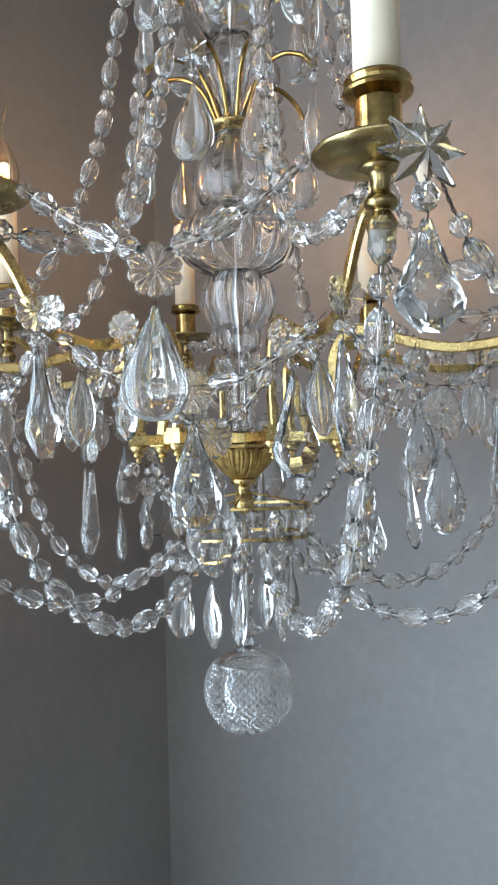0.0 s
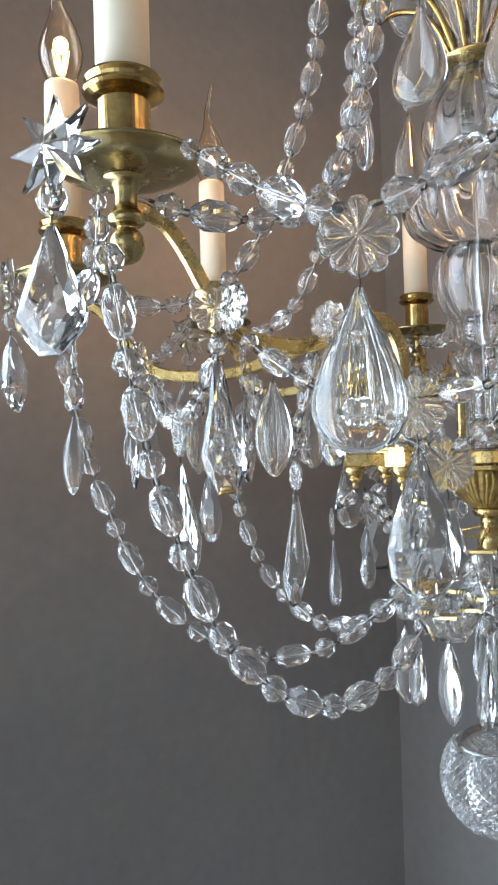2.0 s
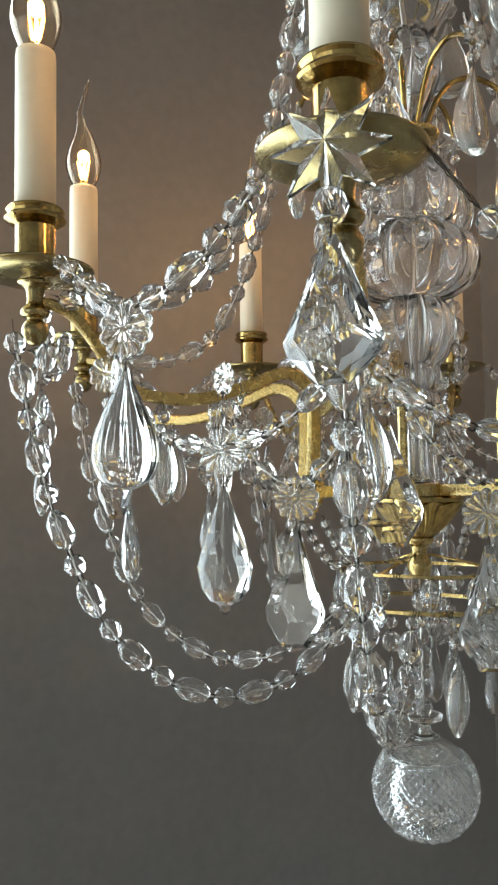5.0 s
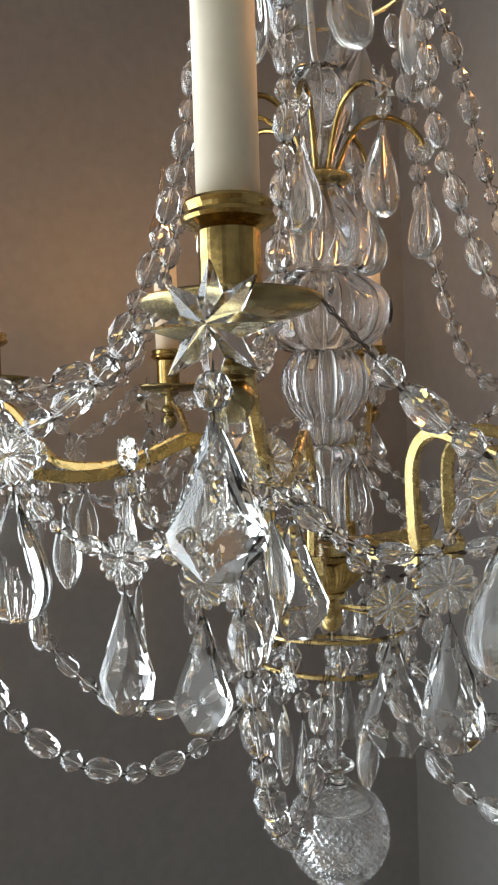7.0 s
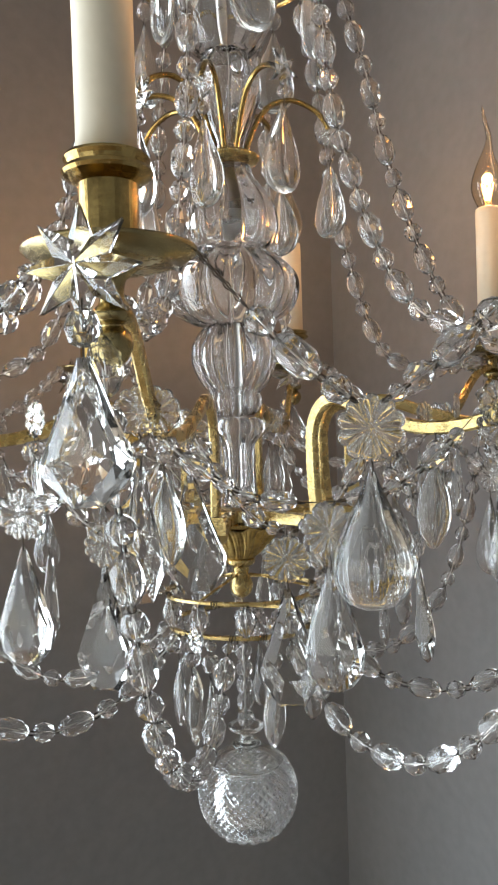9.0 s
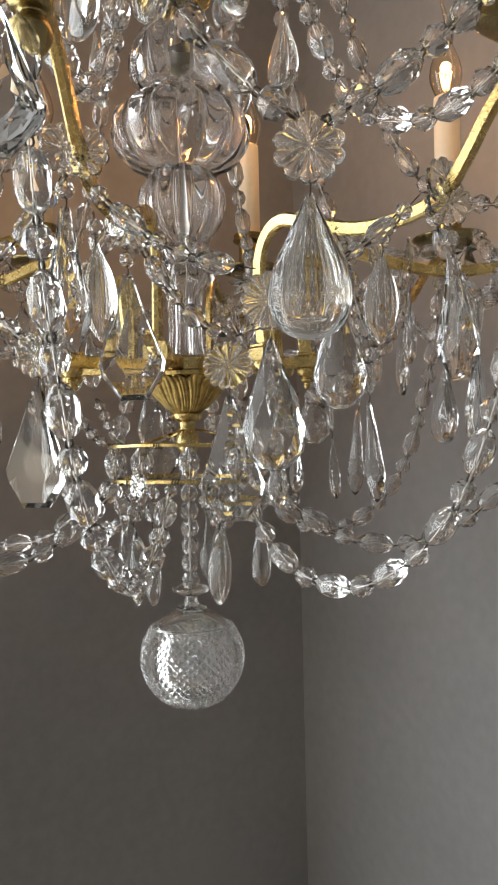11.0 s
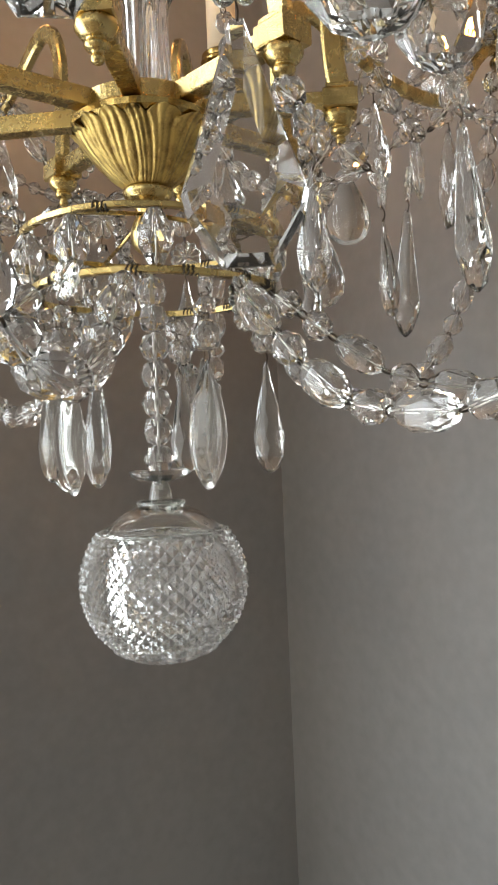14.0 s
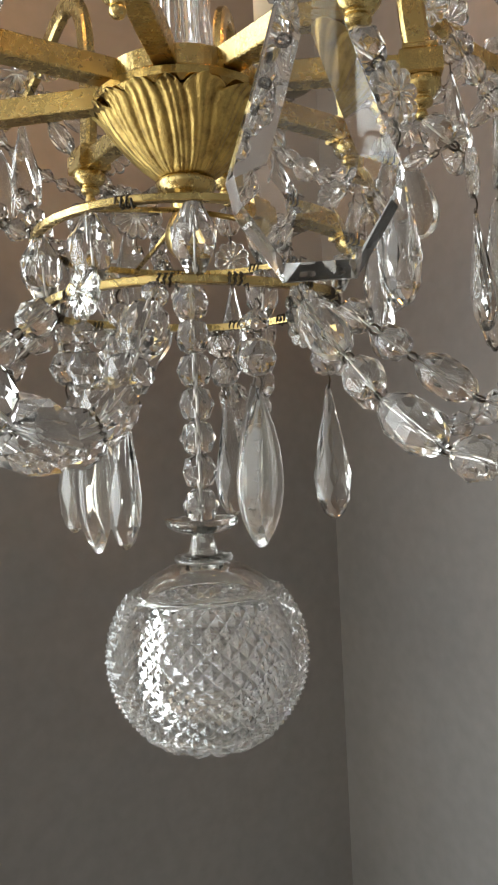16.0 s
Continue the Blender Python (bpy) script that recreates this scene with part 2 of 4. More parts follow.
def smooth_path(points, steps=6):
    p = [Vector(q) for q in points]
    out = []
    for i in range(len(p) - 1):
        a, b, c, d = p[max(i - 1, 0)], p[i], p[i + 1], p[min(i + 2, len(p) - 1)]
        for s in range(steps):
            t = s / steps
            out.append(0.5 * (2 * b + (c - a) * t + (2 * a - 5 * b + 4 * c - d) * t * t + (3 * b - a - 3 * c + d) * t ** 3))
    return out + [p[-1]]


def spin(deg):
    """The chandelier's frame turned to an arm or a bay: x runs outward."""
    return pose(CX, CY, 0, 0, 0, deg)


# ---- the room ----
def wall(name, u0, v0, u1, v1, label, opening=None, paint=None):
    """An upright wall of 0.2 m between two places of the plan, its thickness to the outside; opening: (from, to) along it."""
    a, b = room(u0, v0), room(u1, v1)
    along = (b - a).normalized()
    out = Vector((along.y, -along.x, 0))
    if (room(LEN_A / 2, LEN_B / 2) - a).dot(out) > 0:
        out = -out
    length = (b - a).length
    m = Matrix((( along.x, out.x, 0, a.x), (along.y, out.y, 0, a.y), (0, 0, 1, 0), (0, 0, 0, 1)))
    spans = [(-0.2, length + 0.2, 0, CEIL)]
    if opening:
        s0, s1 = opening
        spans = [(-0.2, s0, 0, CEIL), (s1, length + 0.2, 0, CEIL), (s0, s1, 0, WIN_Z[0]), (s0, s1, WIN_Z[1], CEIL)]
    shape = join(*[box(x0, x1, 0, 0.2, z0, z1) for x0, x1, z0, z1 in spans])
    ob = part(name, moved(shape, m), paint or PLASTER, None)
    bm = bmesh.new()
    bm.from_mesh(ob.data)
    bmesh.ops.recalc_face_normals(bm, faces=bm.faces)
    bm.to_mesh(ob.data)
    bm.free()
    tagged(ob, label, "wall", kind="structure")
    return m


def window(name, m, s0, s1, label):
    w = empty(name, label, "window", kind="structure", at=m)
    z0, z1, t = WIN_Z[0], WIN_Z[1], 0.05
    mid = (s0 + s1) / 2
    bars = [box(s0, s1, 0.09, 0.15, z0, z0 + t), box(s0, s1, 0.09, 0.15, z1 - t, z1), box(s0, s0 + t, 0.09, 0.15, z0 + t, z1 - t),
            box(s1 - t, s1, 0.09, 0.15, z0 + t, z1 - t), box(mid - 0.02, mid + 0.02, 0.092, 0.148, z0 + t, z1 - t)]
    part("window_frame", join(*bars), PAINT, w)
    part("window_sill", box(s0 - 0.04, s1 + 0.04, -0.04, 0.088, z0 - 0.03, z0 - 0.002), PAINT, w)
    for x0, x1 in ((s0 + t, mid - 0.02), (mid + 0.02, s1 - t)):
        pane = part("pane", box(x0, x1, 0.118, 0.122, z0 + t, z1 - t), PANE, w)
        pane.visible_shadow = False


m_left = wall("wall_west", 0, 0, 0, LEN_B, "matt warm grey plaster wall beside a window", WIN_LEFT)
m_right = wall("wall_north", 0, 0, LEN_A, 0, "matt warm grey plaster wall catching daylight")
m_far = wall("wall_south", 0, LEN_B, LEN_A, LEN_B, "unseen pale grey plaster wall with an added fill window", WIN_FILL, PALE)
wall("wall_east", LEN_A, 0, LEN_A, LEN_B, "plain pale grey plaster wall", None, PALE)
window("window_1", m_left, *WIN_LEFT, "tall white-painted casement window with two panes")
# added to go with the fill lamp; no such window is seen
window("fill_window", m_far, *WIN_FILL, "wide white-painted casement window with two panes")
for name, z0, z1, mat, label in (("floor", -0.1, 0, BOARDS, "brown wooden floor"), ("ceiling", CEIL, CEIL + 0.1, CEILING_PAINT, "warm grey painted ceiling")):
    pts = [room(u, v, z) for z in (z0, z1) for u, v in ((-0.2, -0.2), (LEN_A + 0.2, -0.2), (LEN_A + 0.2, LEN_B + 0.2), (-0.2, LEN_B + 0.2))]
    ob = part(name, (pts, [(0, 1, 2, 3), (7, 6, 5, 4), (0, 4, 5, 1), (1, 5, 6, 2), (2, 6, 7, 3), (3, 7, 4, 0)]), mat, None)
    tagged(ob, label, name, kind="structure")

# ---- the chandelier's frame ----
chandelier = empty("chandelier", "antique eight-arm brass and glass candle chandelier hung with crystal", "chandelier", at=pose(CX, CY, 0))


CUP = rounded([(1.6035, 0.0112), (1.606, 0.0143), (1.611, 0.0197), (1.618, 0.0258), (1.625, 0.0306), (1.6295, 0.0331), (1.6318, 0.0343)], 5)


def leaf_cup():
    """The acanthus cup: overlapping ribbed leaves in low relief, their tips lifting off the bowl."""
    n = 320
    verts, faces = [], []
    for k, (z, r) in enumerate(CUP):
        s = k / (len(CUP) - 1)
        for i in range(n):
            a = math.tau * i / n
            sway = a + 0.055 * math.sin(5 * s + 3 * a) + 0.035 * math.sin(7 * a + 2 * s)
            leaf = abs(math.cos(8 * sway))
            vein = abs(math.cos(24 * sway + 0.5 * math.sin(16 * a)))
            q = r * (0.985 + (0.03 + 0.055 * s) * (leaf ** 0.5 - 0.5) + (0.03 + 0.015 * s) * (vein ** 0.7 - 0.5)) + 0.0016 * max(0, s - 0.8) * 5 * leaf ** 2
            verts.append((q * math.cos(a), q * math.sin(a), z - 0.0008 * s - 0.0028 * s ** 4 * (1 - leaf ** 1.2) * (1 + 0.5 * math.sin(5 * a)) + 0.0007 * s * math.sin(11 * a) * math.sin(4 * a)))
    for k in range(len(CUP) - 1):
        faces += [(k * n + i, k * n + (i + 1) % n, (k + 1) * n + (i + 1) % n, (k + 1) * n + i) for i in range(n)]
    faces += [tuple(range(n - 1, -1, -1)), tuple(range((len(CUP) - 1) * n, len(CUP) * n))]
    return verts, faces


part("cup_bowl", lathe([(z + 0.001, r * 0.965) for z, r in CUP], 64), BRASS_CAST, chandelier, True)
part("leaf_cup", leaf_cup(), BRASS_CAST, chandelier, True, "cast gilt acanthus cup")
part("hub_rim", lathe([(1.6285, 0.026), (1.6295, 0.0335), (1.6312, 0.0356), (1.6340, 0.0360), (1.6352, 0.0345), (1.6352, 0.026)], 64), BRASS_BRIGHT, chandelier)
part("hub_plate", lathe([(1.6354, 0.0305), (1.6358, 0.0312), (1.6440, 0.0312), (1.6448, 0.0300), (1.6452, 0.014)], 64), BRASS, chandelier)
part("hub_finial", lathe(rounded([(1.5705, 0.0), (1.5712, 0.0035), (1.5745, 0.0078), (1.5805, 0.0095), (1.5865, 0.0080), (1.5900, 0.0062), (1.5935, 0.0066), (1.5965, 0.0070), (1.5980, 0.0105), (1.6005, 0.0122), (1.6025, 0.0122), (1.6034, 0.0108)], 4), 40), BRASS, chandelier, True)
UP_RING, LOW_RING = 1.578, 1.5515


def flat_ring(r, z, wide, thick):
    n, verts, faces = 96, [], []
    for i in range(n):
        a = math.tau * i / n
        rr = r * (1 + 0.006 * math.sin(2 * a + 0.6))
        zz = z + 0.0006 * math.sin(3 * a)
        for q, h in ((rr - wide, -thick), (rr + wide * 0.8, -thick), (rr + wide, -thick * 0.7), (rr + wide, thick * 0.7), (rr + wide * 0.8, thick), (rr - wide, thick)):
            verts.append((q * math.cos(a), q * math.sin(a), zz + h))
    for i in range(n):
        j = (i + 1) % n
        faces += [(i * 6 + k, j * 6 + k, j * 6 + (k + 1) % 6, i * 6 + (k + 1) % 6) for k in range(6)]
    return verts, [tuple(reversed(f)) for f in faces]


part("brass_ring", flat_ring(0.061, UP_RING, 0.0018, 0.0013), BRASS, chandelier)
part("brass_ring", flat_ring(0.058, LOW_RING, 0.0018, 0.0015), BRASS, chandelier)
first = None
wrap_rng = random.Random(5)
WRAP = tube([(0.0024 * math.cos(q), 0.00033 * q - 0.003 + 0.0004 * math.sin(5 * q), 0.0021 * math.sin(q)) for q in [math.tau * i / 12 for i in range(36)]] + [(0.0030, 0.0034, 0.0010), (0.0042, 0.0040, -0.0012)], 0.00042, 5)
for k in range(22):                    # dark tie wire wound round the rings
    r, z = ((0.058, LOW_RING), (0.058, LOW_RING), (0.061, UP_RING))[k % 3]
    at = pose(0, 0, z, 0, 0, 360 * k / 22 + wrap_rng.uniform(-7, 7)) @ Matrix.Translation((r, 0, 0)) @ pose(0, 0, 0, 0, wrap_rng.uniform(-60, 60), 0)
    first = shared("tie_wire", first, chandelier, at) if first else part("tie_wire", WRAP, STEEL, chandelier, True, at=at)
for k in range(3):                     # spokes that hold the upper ring to the finial
    a = math.tau * (k + 0.2) / 3
    part("ring_spoke", tube([(0.007 * math.cos(a), 0.007 * math.sin(a), 1.590), (0.061 * math.cos(a), 0.061 * math.sin(a), UP_RING)], 0.0011), BRASS, chandelier, True)


def hollow(profile, wall_t, n, flutes, depth):
    outer = lathe(profile, n, flutes, depth)
    inner = [(z, max(r - wall_t, 0.0025)) for z, r in profile[1:-1]]
    return join(outer, flipped(lathe(inner, n, flutes, depth * 0.25)))


STEM = (
    ("stem_foot", [(1.6456, 0.0150), (1.660, 0.0130), (1.69, 0.013), (1.70, 0.0165), (1.709, 0.0225), (1.716, 0.0205), (1.719, 0.014)], 10, 0.18),
    ("stem_vase", [(1.720, 0.014), (1.726, 0.0195), (1.734, 0.0205), (1.739, 0.0195), (1.748, 0.0265), (1.763, 0.0325), (1.778, 0.032), (1.788, 0.027), (1.793, 0.0225)], 12, 0.16),
    ("stem_bulb", [(1.794, 0.0225), (1.797, 0.034), (1.806, 0.0465), (1.822, 0.0525), (1.836, 0.0500), (1.846, 0.0395), (1.852, 0.030), (1.856, 0.0285)], 14, 0.14),
    ("stem_bell", [(1.857, 0.0285), (1.862, 0.0350), (1.875, 0.0385), (1.892, 0.0355), (1.906, 0.0265), (1.915, 0.020), (1.922, 0.0185)], 12, 0.10),
    ("stem_upper_vase", [(1.937, 0.0125), (1.945, 0.0145), (1.965, 0.022), (1.985, 0.0285), (1.999, 0.0265), (2.008, 0.0205), (2.014, 0.0185)], 10, 0.12),
    ("stem_top", [(2.015, 0.0185), (2.021, 0.028), (2.045, 0.041), (2.075, 0.045), (2.105, 0.037), (2.125, 0.022), (2.15, 0.014)], 12, 0.05),
)
for name, prof, flutes, depth in STEM:
    part(name, hollow(rounded(prof, 5), 0.0035, 120, flutes, depth), BLOWN, chandelier, True, "clear fluted blown glass baluster")
part("stem_rod", lathe([(1.6452, 0.0022), (1.925, 0.0022)], 12), ROD, chandelier, True)
part("stem_rod", lathe([(1.937, 0.0022), (CEIL - 0.03, 0.0022)], 12), ROD, chandelier, True)
part("canopy", lathe(rounded([(CEIL - 0.03, 0.004), (CEIL - 0.022, 0.03), (CEIL - 0.0005, 0.05)], 4), 32), BRASS, chandelier, True)
part("wire_plate", lathe(rounded([(1.9235, 0.012), (1.9255, 0.022), (1.9280, 0.0255), (1.9305, 0.0252), (1.934, 0.0185), (1.936, 0.013)], 4), 48), BRASS, chandelier, True)
WIRES = (-34, -73, -108, -148, 174, 130, 85, 40)
wire_shape = tube(smooth_path([(0.013, 0, 1.932), (0.018, 0, 1.944), (0.026, 0, 1.962), (0.038, 0, 1.976), (0.056, 0, 1.981), (0.074, 0, 1.975), (0.084, 0, 1.966), (0.0875, 0, 1.959)]), 0.0023, 8)
first = None
for deg in WIRES:
    at = pose(0, 0, 0, 0, 0, deg)
    first = shared("brass_wire", first, chandelier, at) if first else part("brass_wire", wire_shape, BRASS_BRIGHT, chandelier, True, at=at)

# arms
ARM_LINE = smooth_path([(0.0955, 0, 1.6475), (0.0935, 0, 1.662), (0.0925, 0, 1.685), (0.0935, 0, 1.708), (0.103, 0, 1.724), (0.120, 0, 1.7285), (0.150, 0, 1.718), (0.190, 0, 1.707), (0.226, 0, 1.707), (0.248, 0, 1.713), (0.262, 0, 1.727), (0.277, 0, 1.747), (0.290, 0, 1.760), (0.303, 0, 1.7655), (0.3135, 0, 1.766)], 5)
ARM_WIDTH = [0.0105 - 0.0035 * i / (len(ARM_LINE) - 1) for i in range(len(ARM_LINE))]
shapes = dict(
    bar=moved(chamfered(0.0655, 0.0090, 0.0088, 0.0005), Matrix.Translation((0.0625, 0, 1.6402))),
    block=join(moved(chamfered(0.0165, 0.0165, 0.0095, 0.0008), Matrix.Translation((0.0955, 0, 1.6402))), moved(chamfered(0.0135, 0.0135, 0.003, 0.0008), Matrix.Translation((0.0955, 0, 1.6464)))),
    finial=moved(lathe(rounded([(1.6195, 0.0), (1.6200, 0.0018), (1.6218, 0.0027), (1.6238, 0.0021), (1.6250, 0.0042), (1.6266, 0.0050), (1.6282, 0.0042), (1.6292, 0.0060), (1.6325, 0.0083), (1.6354, 0.0080)], 3), 24), Matrix.Translation((0.0955, 0, 0))),
    knob=moved(lathe(rounded([(1.7375, 0.0), (1.738, 0.003), (1.741, 0.0065), (1.747, 0.0088), (1.752, 0.0075), (1.755, 0.0048), (1.757, 0.0085), (1.760, 0.0095), (1.7625, 0.008), (1.765, 0.0058), (1.770, 0.0055), (1.775, 0.0065), (1.7775, 0.0100), (1.7792, 0.0115)], 4), 32), Matrix.Translation((0.314, 0, 0))),
    pan=moved(lathe([(1.7795, 0.0115), (1.7797, 0.018), (1.7808, 0.026), (1.7830, 0.0330), (1.7858, 0.0370), (1.7870, 0.0382), (1.7883, 0.0377), (1.7862, 0.0335), (1.7838, 0.026), (1.7822, 0.014)], 56), Matrix.Translation((0.314, 0, 0))),
    cup=moved(lathe([(1.785, 0.0135), (1.787, 0.0152), (1.7885, 0.0142), (1.791, 0.0131), (1.819, 0.0131), (1.8205, 0.0160), (1.8225, 0.0190), (1.824, 0.0200), (1.8258, 0.0190), (1.8262, 0.0172), (1.8282, 0.0180), (1.8298, 0.0190), (1.8312, 0.0182), (1.8318, 0.0142)], 48), Matrix.Translation((0.314, 0, -0.0032))),
    candle=moved(lathe([(1.8290, 0.0133), (1.930, 0.0133), (1.9345, 0.0128), (1.936, 0.010), (1.935, 0.008)], 40), Matrix.Translation((0.314, 0, 0))),
)
bulb_profile = rounded([(1.9345, 0.0085), (1.941, 0.0125), (1.954, 0.0168), (1.967, 0.0160), (1.983, 0.0104), (1.996, 0.0056), (2.008, 0.0033), (2.022, 0.0023), (2.035, 0.0016), (2.043, 0.0)], 4)
bulb = lathe(bulb_profile, 28)
for v_i, v in enumerate(bulb[0]):                        # the tip sways over like a flame
    lift = max(0.0, v[2] - 1.983) / 0.060
    bulb[0][v_i] = (v[0] + 0.314 + 0.0055 * math.sin(4.6 * lift) * min(1.0, 2 * lift), v[1], v[2])
inner = [(0.314 + (v[0] - 0.314) * 0.93, v[1] * 0.93, 1.985 + (v[2] - 1.985) * 0.985) for v in bulb[0]]
shapes["bulb"] = join(bulb, flipped((inner, bulb[1])))
# one hot wire hung in six tall loops
filament = tube(smooth_path([(0.314 + (0.0060 if k % 2 else 0.0026) * math.cos(math.tau * k / 13), (0.0060 if k % 2 else 0.0026) * math.sin(math.tau * k / 13), 1.9610 if k % 2 else 1.9440) for k in range(13)], 4), 0.00075, 6)


def bent(dr):
    """The arm's line when its end stands dr further out."""
    return [Vector((p.x + dr * min(max((p.x - 0.1) / 0.19, 0), 1), 0, p.z)) for p in ARM_LINE]


def arm_parts(parent, turn, dr, first=None):
    a = part("arm", strip(bent(dr), ARM_WIDTH, 0.0058), BRASS, parent, False, "flat curved brass arm with worn edges", at=turn)
    made = {}
    out = Matrix.Translation((dr, 0, 0))
    for name, key, mat, smooth, label, at in (
            ("hub_bar", "bar", BRASS, False, "", None), ("arm_block", "block", BRASS, False, "", None), ("arm_finial", "finial", BRASS, True, "", None),
            ("knob", "knob", BRASS_PAN, True, "", out), ("drip_pan", "pan", BRASS_PAN, True, "round dished brass drip pan", out),
            ("candle_cup", "cup", BRASS_BRIGHT, False, "polished brass candle cup with a turned rim", out), ("candle", "candle", WAX, True, "ivory candle sleeve", out),
            ("bulb", "bulb", BULB_GLASS, True, "clear flame-tip bulb", out), ("filament", "filament", FILAMENT, True, "glowing orange filament", out)):
        if first:
            made[key] = tagged(shared(name, first[key], a, at or Matrix()), label)
        else:
            made[key] = part(name, shapes[key], mat, a, smooth, label, at=at)
    made["bulb"].visible_shadow = False
    return made


shapes["filament"] = filament
PANS = []                                # where each drip pan stands, from the axis
first = None
for k in range(8):
    a = radians(ARM0 + 45 * k)
    place = Vector((0.004 + 0.3175 * math.cos(a), 0.014 + 0.3175 * math.sin(a), 0))
    if k == 7:
        place = Vector((0.2975 * math.cos(radians(-120.8)), 0.2975 * math.sin(radians(-120.8)), 0))
    PANS.append(place)
    deg, dr = math.degrees(math.atan2(place.y, place.x)), place.length - 0.314
    first = arm_parts(chandelier, pose(0, 0, 0, 0, 0, deg), dr, first)
    lamp = bpy.data.lights.new("bulb_light", "POINT")
    lamp.energy, lamp.color, lamp.shadow_soft_size = 0.72, (1.0, 0.55, 0.25), 0.006
    ob = new("bulb_light", lamp)
    ob.matrix_world = Matrix.Translation((CX + place.x, CY + place.y, 1.966))

# bottom chain and the cut ball
first = None
for i in range(7):
    at = pose(0, 0, 1.5535 - 0.0138 * i, 0, 0, 20 * i)
    if first is None:
        first = part("chain_bead", faceted([(-0.0072, 0.0022), (-0.0056, 0.0055), (0, 0.0076), (0.0056, 0.0055), (0.0072, 0.0022)], 8), BEADS, chandelier, at=at)
    else:
        shared("chain_bead", first, chandelier, at)
part("chain_pin", tube([(0, 0, 1.572), (0, 0, 1.455)], 0.0007, 5), ROD, chandelier, True)
part("glass_flange", lathe([(1.4605, 0.004), (1.4600, 0.010), (1.4625, 0.0143), (1.4650, 0.0148), (1.4655, 0.0140), (1.4635, 0.009), (1.4632, 0.004)], 48, 14, 0.06), DROPS, chandelier, True)
part("ball_neck", lathe(rounded([(1.4475, 0.0060), (1.453, 0.0056), (1.4585, 0.0042), (1.4600, 0.0030)], 4), 12), DROPS, chandelier)


def ball_body(radius, lo, hi, n, rows):
    """Diamond-cut band: rows of small pyramids set half a step apart."""
    verts, faces = [], []
    index = {}

    def corner(i, j):
        key = (i, j % (2 * n))
        if key not in index:
            f, a = lo + (hi - lo) * i / rows, math.tau * j / (2 * n)
            index[key] = len(verts)
            verts.append((radius * math.cos(f) * math.cos(a), radius * math.cos(f) * math.sin(a), radius * 0.975 * math.sin(f)))
        return index[key]

    for i in range(-1, rows):
        for j in range(0, 2 * n, 2):
            o = (i + 1) % 2
            ids = [(i, j + o), (i + 1, j + 1 + o), (i + 2, j + o), (i + 1, j - 1 + o)]
            ids = [(min(max(r, 0), rows), c) for r, c in ids]
            f, a = lo + (hi - lo) * min(max(i + 1, 0.33), rows - 0.33) / rows, math.tau * (j + o) / (2 * n)
            k = len(verts)
            verts.append(tuple(1.06 * radius * q for q in (math.cos(f) * math.cos(a), math.cos(f) * math.sin(a), 0.975 * math.sin(f))))
            c = [corner(*q) for q in ids]
            for s in range(4):
                if c[s] != c[(s + 1) % 4]:
                    faces.append((k, c[s], c[(s + 1) % 4]))
    return verts, faces


BALL = Matrix.Translation((0, 0, 1.4105))
LO, HI = radians(-47), radians(40)
RB = 0.0395
band = ball_body(RB, LO, HI, 36, 17)
top = [(RB * 0.975 * math.sin(HI), RB * math.cos(HI))] + [(RB * 0.975 * math.sin(a), RB * 0.985 * math.cos(a)) for a in [HI + (radians(80) - HI) * i / 8 for i in range(9)]] + [(0.0372, 0.0078), (0.0374, 0.0115), (0.0388, 0.0122), (0.0402, 0.0112), (0.0405, 0.0065)]
low = lathe([(-0.0392, 0.004), (-0.0382, 0.012), (-0.0352, 0.020), (-0.0318, 0.0250), (RB * 0.975 * math.sin(LO), RB * math.cos(LO))], 112, 14, 0.20, caps=(True, False))
inside = flipped(lathe([(0.0325 * math.sin(a), 0.0325 * math.cos(a)) for a in [radians(-88 + 176 * i / 24) for i in range(25)]], 48))
part("ball_top", moved(lathe(top, 88, caps=(False, True)), BALL), DROPS, chandelier, True)
part("ball_band", moved(band, BALL), BALL_GLASS, chandelier, False, "diamond-cut crystal ball")
part("ball_base", moved(low, BALL), BALL_GLASS, chandelier)
for a in (LO, HI):                     # plain lips that close the cut band
    z, r = RB * 0.975 * math.sin(a), RB * math.cos(a)
    lip = lathe([(z - 0.0013, r * 0.99), (z - 0.0009, r * 1.035), (z, r * 1.05), (z + 0.0009, r * 1.035), (z + 0.0013, r * 0.99), (z - 0.0013, r * 0.99)], 72, caps=(False, False))
    part("ball_lip", moved(lip, BALL), DROPS, chandelier, True, "polished glass lip round the ball")
part("ball_inside", moved(inside, BALL), BLOWN, chandelier, True)

# ---- crystal shapes ----
OVAL = faceted([(-0.0135, 0.0020), (-0.0108, 0.0052), (-0.0050, 0.0080), (0.0050, 0.0080), (0.0108, 0.0052), (0.0135, 0.0020)], 8)
ROUND = faceted([(-0.0073, 0.0022), (-0.0058, 0.0052), (0, 0.0077), (0.0058, 0.0052), (0.0073, 0.0022)], 8)
SMALL_ROUND = faceted([(-0.0045, 0.0014), (-0.0032, 0.0036), (0, 0.0050), (0.0032, 0.0036), (0.0045, 0.0014)], 8)
SMALL_OVAL = faceted([(-0.0105, 0.0016), (-0.0082, 0.0040), (-0.0036, 0.0060), (0.0036, 0.0060), (0.0082, 0.0040), (0.0105, 0.0016)], 8)
PROTO = {}


